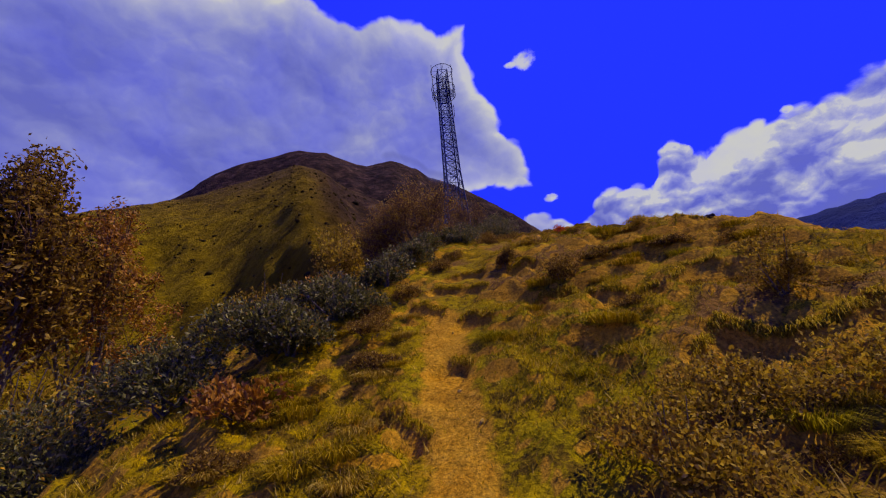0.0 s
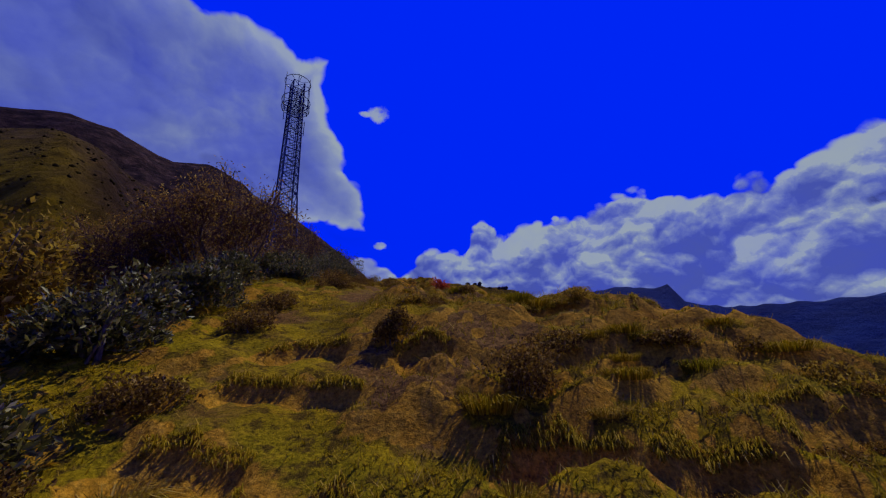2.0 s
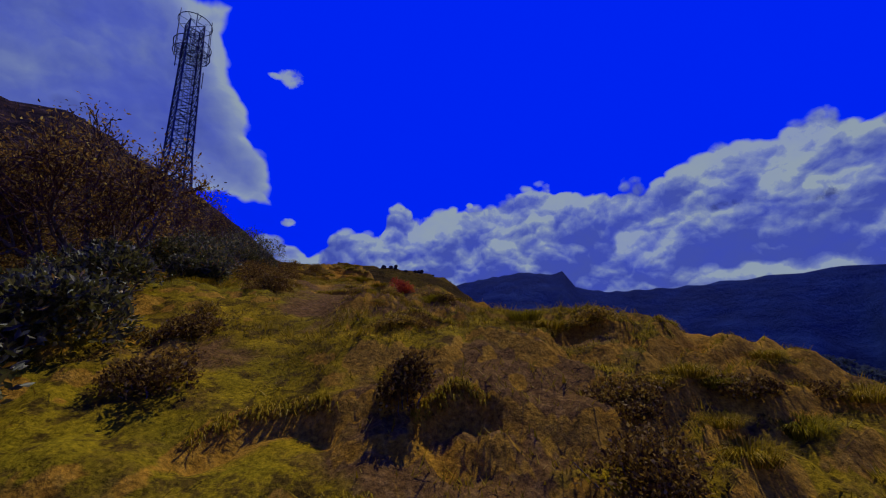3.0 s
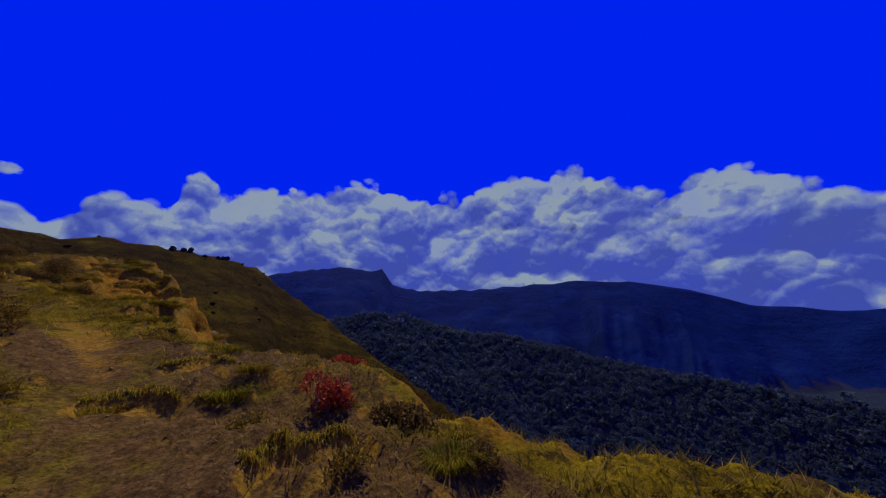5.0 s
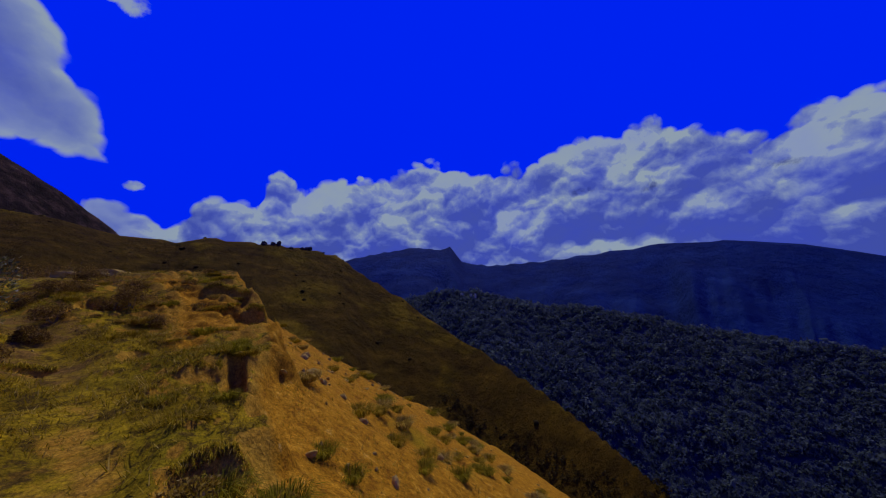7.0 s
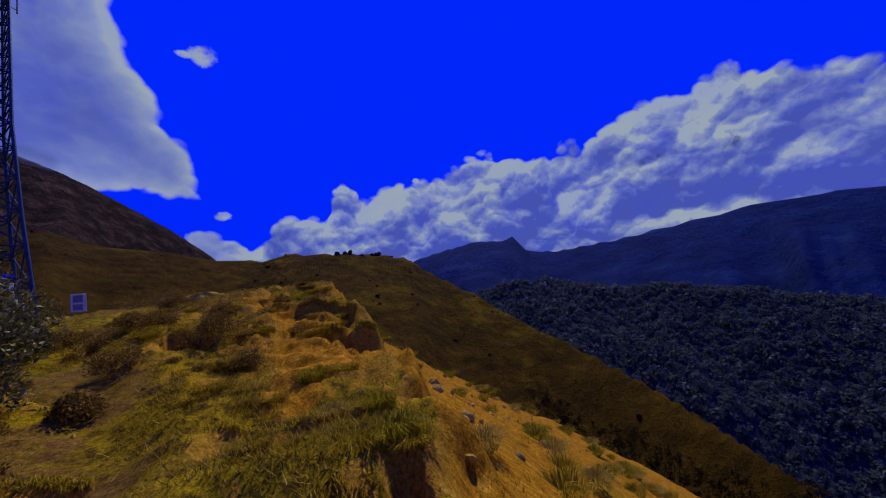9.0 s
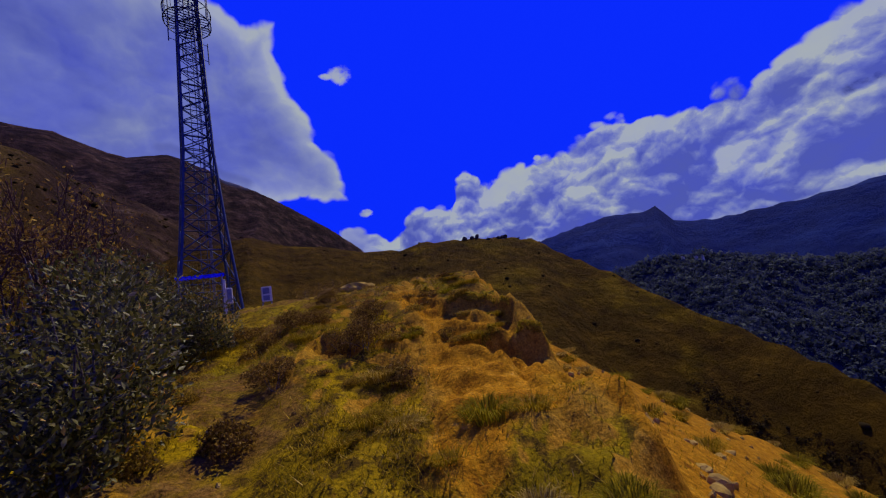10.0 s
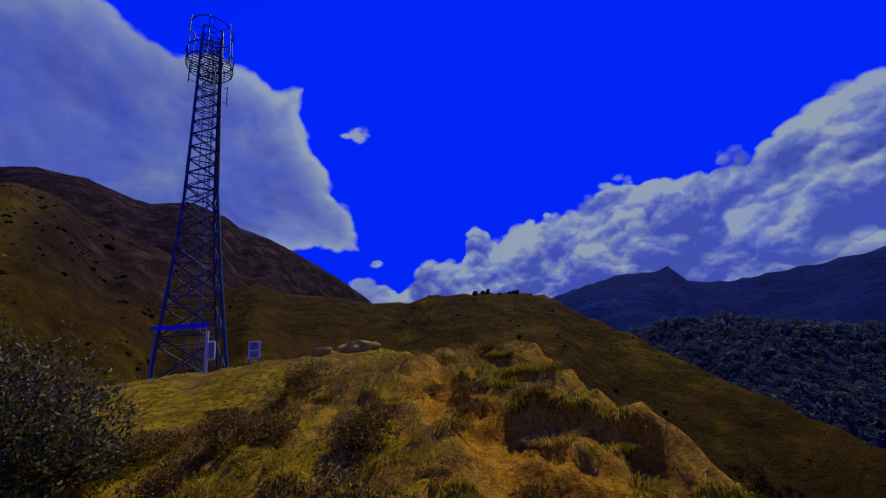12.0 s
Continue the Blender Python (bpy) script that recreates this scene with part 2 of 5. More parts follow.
    col = N.mix(N.step(wobble, 0.35, 0.62), col, earth)
    wobble = N.math("ADD", scree, N.math("MULTIPLY", N.math("SUBTRACT", N.noise(p, 1.4, 5.0, 0.65), 0.5), 0.8))
    col = N.mix(N.step(wobble, 0.35, 0.65), col, orange)
    col = N.mix(rock, col, crag)
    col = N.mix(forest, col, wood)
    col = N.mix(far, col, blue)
    speck = N.ramp(N.noise(p, 34.0, 5.0, 0.75), [(0.30, (0.38, 0.35, 0.33)), (0.47, (1.05, 1.05, 1.05)), (0.68, (1.9, 1.8, 1.6))])
    col = N.mix(N.math("SUBTRACT", 1.0, far, clamp=True), col, N.mix(1.0, col, speck, "MULTIPLY"))
    N.put(b.inputs["Base Color"], col)
    h = N.math("ADD", N.math("MULTIPLY", fine, 0.9), N.math("MULTIPLY", N.noise(p, 4.5, 4.0, 0.6), 1.6))
    h = N.math("ADD", h, N.math("MULTIPLY", N.noise(p, 45.0, 3.0, 0.6), 0.35))
    wild = N.math("MAXIMUM", N.math("MAXIMUM", hill, rock), forest)
    h = N.math("MULTIPLY", h, 0.030)
    h = N.math("ADD", h, N.math("MULTIPLY", N.math("MULTIPLY", N.noise(p, 0.22, 9.0, 0.70), wild), 4.6))
    h = N.math("ADD", h, N.math("MULTIPLY", N.math("MULTIPLY", N.noise(p, 0.005, 9.0, 0.66), far), 60.0))
    bump(N, b, h, 0.8, 1.0)
    return m


def leaf_material(name, stops, rough=0.5, spec=0.4, through_light=0.25):
    m, N, b = material(name, rough, spec)
    g = N.tree.nodes.new("ShaderNodeNewGeometry")
    N.put(b.inputs["Base Color"], N.ramp(g.outputs["Random Per Island"], stops))
    tr = N.tree.nodes.new("ShaderNodeBsdfTranslucent")
    N.put(tr.inputs[0], N.ramp(g.outputs["Random Per Island"], stops))
    mx = N.tree.nodes.new("ShaderNodeMixShader")
    mx.inputs[0].default_value = through_light
    out = [n for n in N.tree.nodes if n.type == "OUTPUT_MATERIAL"][0]
    N.tree.links.new(b.outputs[0], mx.inputs[1])
    N.tree.links.new(tr.outputs[0], mx.inputs[2])
    N.tree.links.new(mx.outputs[0], out.inputs[0])
    return m


def plain_material(name, lo, hi, scale=8.0, rough=0.6, spec=0.4, metal=0.0, relief=0.2, depth=0.01):
    m, N, b = material(name, rough, spec)
    p = position(N)
    n = N.noise(p, scale, 6.0, 0.65)
    N.put(b.inputs["Base Color"], N.ramp(n, [(0.3, lo), (0.7, hi)]))
    N.put(b.inputs["Roughness"], N.step(N.noise(p, scale * 3, 3.0), 0.3, 0.7, rough - 0.1, rough + 0.1))
    b.inputs["Metallic"].default_value = metal
    bump(N, b, N.noise(p, scale * 4, 4.0), relief, depth)
    return m


M_GROUND = ground_material()
M_GRASS = leaf_material("grass_blades", [(0.0, (0.13, 0.08, 0.003)), (0.3, (0.24, 0.165, 0.004)), (0.6, (0.34, 0.22, 0.006)), (0.85, (0.42, 0.27, 0.012)), (1.0, (0.5, 0.34, 0.05))], 0.85, 0.05, 0.3)
M_GREEN = leaf_material("green_grass_blades", [(0.0, (0.10, 0.08, 0.003)), (0.5, (0.24, 0.19, 0.005)), (1.0, (0.38, 0.28, 0.012))], 0.85, 0.05, 0.35)
M_STRAW = leaf_material("dry_straw", [(0.0, (0.22, 0.13, 0.012)), (0.6, (0.38, 0.24, 0.022)), (1.0, (0.56, 0.40, 0.08))], 0.85, 0.05, 0.25)
M_DARKLEAF = leaf_material("dark_glossy_leaves", [(0.0, (0.034, 0.032, 0.010)), (0.5, (0.105, 0.096, 0.020)), (0.85, (0.22, 0.18, 0.035)), (0.96, (0.30, 0.25, 0.09)), (0.99, (0.5, 0.24, 0.01))], 0.45, 0.28, 0.32)
M_OLIVELEAF = leaf_material("olive_leaves", [(0.0, (0.11, 0.066, 0.008)), (0.5, (0.31, 0.18, 0.014)), (0.9, (0.48, 0.31, 0.03)), (1.0, (0.55, 0.38, 0.07))], 0.6, 0.12, 0.5)
M_BROWNLEAF = leaf_material("brown_dry_leaves", [(0.0, (0.07, 0.034, 0.008)), (0.5, (0.19, 0.10, 0.014)), (0.85, (0.33, 0.19, 0.02)), (1.0, (0.5, 0.33, 0.08))], 0.75, 0.08, 0.4)
M_TREELEAF = leaf_material("olive_brown_tree_leaves", [(0.0, (0.12, 0.055, 0.014)), (0.5, (0.27, 0.14, 0.024)), (0.9, (0.40, 0.24, 0.04)), (1.0, (0.55, 0.40, 0.08))], 0.7, 0.06, 0.6)
M_REDLEAF = leaf_material("red_leaves", [(0.0, (0.30, 0.03, 0.006)), (0.5, (0.55, 0.06, 0.010)), (1.0, (0.7, 0.16, 0.02))], 0.6, 0.3, 0.3)
M_ORANGELEAF = leaf_material("orange_leaves", [(0.0, (0.14, 0.05, 0.005)), (0.5, (0.32, 0.12, 0.008)), (1.0, (0.5, 0.22, 0.02))], 0.6, 0.3, 0.3)
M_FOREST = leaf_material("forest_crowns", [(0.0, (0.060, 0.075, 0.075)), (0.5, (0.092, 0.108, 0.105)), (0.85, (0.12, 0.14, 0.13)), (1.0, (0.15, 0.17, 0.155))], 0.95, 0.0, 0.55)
M_SCRUB = leaf_material("dark_scrub", [(0.0, (0.022, 0.015, 0.005)), (0.5, (0.050, 0.034, 0.008)), (1.0, (0.10, 0.07, 0.014))], 0.9, 0.03, 0.35)
M_BARK = plain_material("grey_bark", (0.05, 0.035, 0.028), (0.20, 0.15, 0.12), 22.0, 0.85, 0.2, 0.0, 0.5, 0.02)
M_TWIG = plain_material("brown_twigs", (0.06, 0.026, 0.014), (0.19, 0.095, 0.05), 30.0, 0.85, 0.2, 0.0, 0.3, 0.01)
M_STEEL = plain_material("painted_tower_steel", (0.016, 0.026, 0.055), (0.045, 0.065, 0.12), 3.0, 0.5, 0.5, 0.4, 0.1, 0.003)
M_CONCRETE = plain_material("weathered_concrete", (0.16, 0.14, 0.12), (0.34, 0.30, 0.26), 4.0, 0.9, 0.2, 0.0, 0.4, 0.01)
M_ROOF = leaf_material("blue_translucent_sheet", [(0.0, (0.006, 0.03, 0.75)), (1.0, (0.008, 0.04, 0.85))], 0.4, 0.4, 0.75)
M_WHITE = plain_material("weathered_cream_enamel", (0.50, 0.45, 0.30), (0.70, 0.63, 0.46), 5.0, 0.5, 0.4, 0.0, 0.1, 0.003)
M_GREYPANEL = plain_material("grey_panel", (0.10, 0.10, 0.11), (0.20, 0.20, 0.22), 6.0, 0.4, 0.5, 0.0, 0.1, 0.003)
M_STONE = plain_material("pale_stone", (0.30, 0.18, 0.02), (0.56, 0.37, 0.07), 6.0, 0.9, 0.03, 0.0, 0.6, 0.02)
M_DARKROCK = plain_material("dark_crag_rock", (0.015, 0.012, 0.010), (0.07, 0.05, 0.04), 0.6, 0.95, 0.15, 0.0, 0.6, 0.2)


# ---- mesh helpers ----
def mesh_object(name, verts, faces, mat, parent=None, label="", smooth=False):
    """An object from an array of corners and an array of triangles or quads."""
    verts, faces = np.asarray(verts, np.float32), np.asarray(faces, np.int32)
    me = bpy.data.meshes.new(name)
    k = faces.shape[1]
    me.vertices.add(len(verts))
    me.vertices.foreach_set("co", verts.ravel())
    me.loops.add(faces.size)
    me.loops.foreach_set("vertex_index", faces.ravel())
    me.polygons.add(len(faces))
    me.polygons.foreach_set("loop_start", np.arange(0, faces.size, k, dtype=np.int32))
    if smooth:
        me.polygons.foreach_set("use_smooth", np.ones(len(faces), bool))
    me.update(calc_edges=True)
    me.validate()
    me.materials.append(mat)
    ob = new(name, me)
    if parent is not None:
        ob.parent = parent
    if label:
        tagged(ob, label)
    return ob


def part(name, bm, mat, parent, label="", smooth=False):
    me = bpy.data.meshes.new(name)
    bm.normal_update()
    bm.to_mesh(me)
    bm.free()
    me.materials.append(mat)
    if smooth:
        me.polygons.foreach_set("use_smooth", np.ones(len(me.polygons), bool))
    ob = new(name, me)
    if parent is not None:
        ob.parent = parent
    if label:
        tagged(ob, label)
    return ob


def tubes(segments, sides=5):
    """Corners and quads of tapered tubes, each (a, b, ra, rb)."""
    S = np.array([(*a, *b, ra, rb) for a, b, ra, rb in segments], float)
    a, b, ra, rb = S[:, :3], S[:, 3:6], S[:, 6], S[:, 7]
    w = b - a
    w /= np.maximum(np.linalg.norm(w, axis=1), 1e-6)[:, None]
    ref = np.where(np.abs(w[:, 2:3]) > 0.9, np.array([[1.0, 0, 0]]), np.array([[0, 0, 1.0]]))
    u = np.cross(w, ref)
    u /= np.linalg.norm(u, axis=1)[:, None]
    v = np.cross(w, u)
    ang = np.arange(sides) * 2 * math.pi / sides
    ring = np.cos(ang)[None, :, None] * u[:, None] + np.sin(ang)[None, :, None] * v[:, None]
    lo = a[:, None] + ring * ra[:, None, None]
    hi = b[:, None] + ring * rb[:, None, None]
    verts = np.concatenate([lo, hi], 1).reshape(-1, 3)
    k = np.arange(sides)
    quad = np.stack([k, (k + 1) % sides, (k + 1) % sides + sides, k + sides], 1)
    faces = (quad[None] + (np.arange(len(S)) * 2 * sides)[:, None, None]).reshape(-1, 4)
    return verts, faces


def box(bm, lo, hi, bevel=0.0):
    m = Matrix.Translation([(a + b) / 2 for a, b in zip(lo, hi)]) @ Matrix.Diagonal([b - a for a, b in zip(lo, hi)] + [1])
    r = bmesh.ops.create_cube(bm, size=1.0, matrix=m)
    if bevel:
        es = list({e for v in r["verts"] for e in v.link_edges})
        bmesh.ops.bevel(bm, geom=es, offset=bevel, segments=1, affect="EDGES")
    return bm


# ---- the lie of the land ----
def hashed(ix, iy, seed):
    n = (ix * 374761393 + iy * 668265263 + seed * 1442695041) & 0x7FFFFFFF
    n = ((n ^ (n >> 13)) * 1274126177) & 0x7FFFFFFF
    return ((n ^ (n >> 16)) & 0xFFFF) / 65535.0


def value_noise(x, y, seed=0):
    ix, iy = np.floor(x).astype(np.int64), np.floor(y).astype(np.int64)
    fx, fy = x - ix, y - iy
    fx, fy = fx * fx * (3 - 2 * fx), fy * fy * (3 - 2 * fy)
    a, b = hashed(ix, iy, seed), hashed(ix + 1, iy, seed)
    c, d = hashed(ix, iy + 1, seed), hashed(ix + 1, iy + 1, seed)
    return (a + (b - a) * fx) * (1 - fy) + (c + (d - c) * fx) * fy


def fbm(x, y, octaves=4, seed=0, gain=0.5):
    s, amp, tot = 0.0, 1.0, 0.0
    for k in range(octaves):
        s = s + amp * (value_noise(x * 2**k + 17.3 * k, y * 2**k - 9.1 * k, seed + k) - 0.5)
        tot += amp
        amp *= gain
    return s / tot * 2


def smooth(lo, hi, x):
    t = np.clip((x - lo) / (hi - lo), 0, 1)
    return t * t * (3 - 2 * t)


def along(x, pts):
    """A smooth curve through a few (x, value)."""
    px, pv = np.array([p for p, _ in pts], float), np.array([v for _, v in pts], float)
    i = np.clip(np.searchsorted(px, x) - 1, 0, len(px) - 2)
    d = np.gradient(pv, px)
    h = px[i + 1] - px[i]
    t = np.clip((x - px[i]) / h, 0, 1)
    a, b = pv[i], pv[i + 1]
    return (2 * t**3 - 3 * t**2 + 1) * a + (t**3 - 2 * t**2 + t) * h * d[i] + (-2 * t**3 + 3 * t**2) * b + (t**3 - t**2) * h * d[i + 1]


SPINE = [(-60, -14), (-20, -4.2), (-5, -1.2), (0, 0.1), (2.5, 0.75), (5, 1.75), (7.5, 2.95), (10, 3.9), (12.3, 4.45), (15.5, 5.1), (18.3, 5.6), (20.3, 6.15), (22.5, 6.5), (24.5, 7.1), (28, 7.3), (30, 7.8), (35, 8.8), (41, 9.6), (46, 9.7), (55, 9.2), (75, 7), (110, 2)]
EDGE = [(-60, 7), (0, 5), (4, 4.3), (6, 3.3), (8, 2.15), (9.3, 1.65), (10.3, 1.75), (11.2, 2.1), (12.3, 1.65), (13.5, 1.5), (14.8, 1.72), (15.5, 1.88), (16.1, 2.2), (17.5, 2.85), (19.5, 3.6), (21, 4.15), (22.5, 4.0), (25, 4.2), (28, 3.6), (35, 3), (46, 1), (110, 0)]
LEFT = [(-60, -3), (0, -2.4), (5, -3.2), (8, -3.0), (12, -2.6), (18, -2.0), (23, -2.4), (28, -4.5), (33, -7), (44, -11.5), (60, -12), (110, -12)]
TRAIL = [(-10, 0.2), (0, 0.0), (2, -0.45), (4, -0.95), (6, -1.35), (8, -1.1), (10, -0.4), (12.3, 0.15), (16, 0.55), (19, 0.25), (23, -0.6), (27.6, -2.0), (35, -4.2), (41, -5.5), (44, -6)]
CLIMB = [(17, 1.7), (18.7, 2.1), (20.1, 2.65), (21.3, 2.85), (22.3, 2.6), (23.3, 2.5), (24.5, 2.65), (26, 2.9)]
# washed-out banks: the two ends of the lip, the drop below it, how far the hollow runs out in front
SCARPS = [
    (2.95, 22.2, 4.05, 21.6, 0.40, 1.2), (2.70, 23.45, 3.35, 22.95, 0.26, 0.55), (2.1, 21.5, 2.62, 21.3, 0.24, 0.5), (3.1, 20.75, 4.0, 20.85, 0.44, 1.6),
    (2.85, 24.3, 3.2, 24.2, 0.2, 0.4), (-1.9, 27.1, -0.8, 26.3, 0.40, 0.9), (0.9, 21.9, 1.5, 21.6, 0.34, 0.7), (0.1, 24.9, 0.8, 24.6, 0.25, 0.6), (-0.4, 23.3, 0.2, 23.0, 0.22, 0.5),
    (1.2, 18.0, 1.9, 17.8, 0.14, 0.45), (1.0, 16.0, 1.7, 16.3, 0.18, 0.5), (-0.2, 18.2, 0.4, 18.0, 0.15, 0.4), (-0.4, 16.6, 0.1, 16.4, 0.15, 0.4),
    (-1.05, 5.28, -0.5, 5.2, 0.13, 0.3), (0.15, 5.45, 0.85, 5.4, 0.20, 0.5), (0.9, 5.15, 1.55, 5.05, 0.18, 0.45), (1.7, 5.05, 2.3, 5.1, 0.16, 0.45), (1.2, 3.6, 2.2, 3.65, 0.17, 0.5), (2.1, 3.45, 2.9, 3.6, 0.18, 0.5),
    (-1.65, 6.65, -0.7, 6.5, 0.14, 0.4), (-1.5, 7.4, -0.8, 7.25, 0.14, 0.4), (-1.95, 5.95, -1.3, 5.75, 0.13, 0.4), (-0.3, 6.95, 0.2, 6.9, 0.18, 0.4), (-1.0, 4.3, -0.65, 4.15, 0.14, 0.35), (-1.55, 3.4, -0.95, 3.2, 0.15, 0.4),
    (0.3, 10.25, 0.95, 10.1, 0.17, 0.5), (0.0, 11.7, 0.5, 11.5, 0.12, 0.4), (0.7, 12.3, 1.3, 12.1, 0.14, 0.4), (1.0, 14.0, 1.55, 13.9, 0.2, 0.45), (0.2, 8.6, 0.8, 8.4, 0.14, 0.4), (1.5, 7.6, 2.2, 7.4, 0.2, 0.5), (2.7, 6.9, 3.5, 6.8, 0.16, 0.5),
]
EYE = (0.5, 12.0, 5.5)
# skylines: (azimuth to the left, elevation) in degrees, from the middle of the walk
HILL = [(-180, -40), (-120, -36), (-80, -30), (-69, -21), (-66, -18.5), (-60, -13.6), (-54, -9), (-50, -6), (-45, -2), (-40, 2.2), (-36, 5.2), (-33.6, 7), (-31, 9.5), (-27, 10.8), (-22.5, 11.7), (-18, 12.2), (-13.4, 12.8), (-9.7, 12.3), (-4.3, 12.9), (0.8, 14.5), (6.5, 15.2), (12, 17), (20, 15), (30, 9), (45, 2), (90, -10), (180, -30)]
KNOLL = [(-180, -40), (-25, -30), (-10, 0), (5, 12), (16, 17), (23, 21.2), (29, 23.4), (33, 25.9), (37, 26.6), (45, 23.1), (51, 20.4), (70, 14), (110, 4), (150, -20)]
CRAG = [(-180, -40), (-50, -30), (-30, -6), (-15, 4), (-8, 9.5), (-3.5, 13.6), (0.6, 16.8), (5.6, 20.2), (10.4, 23.4), (14.3, 24.6), (16.2, 26.2), (20.4, 27.6), (25.3, 27.0), (29.6, 28.1), (32, 28.7), (36, 28.5), (42.3, 26.5), (47.3, 24.2), (51.6, 20.7), (60, 16), (90, 10), (130, 2), (170, -20)]
RANGE = [(-180, 0), (-140, -1.5), (-110, -1.3), (-104, -1), (-98, 0.2), (-92, 2.6), (-85, 4.6), (-77, 5.3), (-63, 5.3), (-54, 5.7), (-50, 6.6), (-49, 8.0), (-48.2, 9.5), (-46.8, 9.0), (-45.4, 9.3), (-42, 10), (-36, 9.4), (-32, 8.9), (-20, 6), (0, 2), (60, 0), (180, 0)]
WOODS = [(-180, -16), (-120, -13), (-97, -9.8), (-86, -7.6), (-79, -6.2), (-76, -4.6), (-71, -3.6), (-66, -2), (-61, -1.4), (-52, 1.3), (-47, 2.2), (-41, 1.8), (-36, 1), (-20, -6), (0, -16), (180, -16)]


def layer(az, r, sky, dist, inner, outer, rough, seed, x, y, skyline=0.12):
    el = np.interp(az, [a for a, _ in sky], [e for _, e in sky])
    crest = EYE[2] + dist * np.tan(np.radians(el))
    d = r - dist
    away = np.clip(np.abs(d) / dist, 0, 1)
    n = fbm(x / dist * 9, y / dist * 9, 6, seed, 0.55) * dist * rough * (skyline + away * 1.6)
    gully = np.abs(fbm(az / 7.0, r / dist * 1.5, 4, seed + 40)) * dist * rough * 1.2 * smooth(0, 0.25, away)
    return crest - np.where(d < 0, inner * -d, outer * d) + n - gully


def hollows(x, y):
    """How far the washed-out banks cut below the turf."""
    wx, wy = x + fbm(x * 1.9, y * 1.9, 4, 201, 0.6) * 0.16, y + fbm(x * 1.9, y * 1.9, 4, 211, 0.6) * 0.22
    cut = np.zeros(np.shape(x))
    for x0, y0, x1, y1, drop, run in SCARPS:
        run = max(run, 3.2 * drop)
        near = (np.abs(x - (x0 + x1) / 2) < 2.5) & (np.abs(y - (y0 + y1) / 2) < 2.5)
        if not near.any():
            continue
        L = math.hypot(x1 - x0, y1 - y0)
        ux, uy = (x1 - x0) / L, (y1 - y0) / L
        dx, dy = wx[near] - x0, wy[near] - y0
        u = (dx * ux + dy * uy) / L
        v = dx * uy - dy * ux  # in front of the lip
        v = v - 0.35 * L * (np.abs(u - 0.5) * 2) ** 2 * 0.5
        deep = smooth(-0.03, 0.17, v) * np.clip(1 - (v - 0.12) / run, 0, 1) ** 1.3
        cut[near] = np.maximum(cut[near], drop * deep * smooth(-0.18, 0.05, u) * smooth(1.18, 0.95, u))
    # the way up the knob keeps its own floor
    return cut * (1 - 0.9 * np.exp(-(((x - along(y, CLIMB)) / 0.30) ** 2)) * smooth(19.5, 20.5, y))


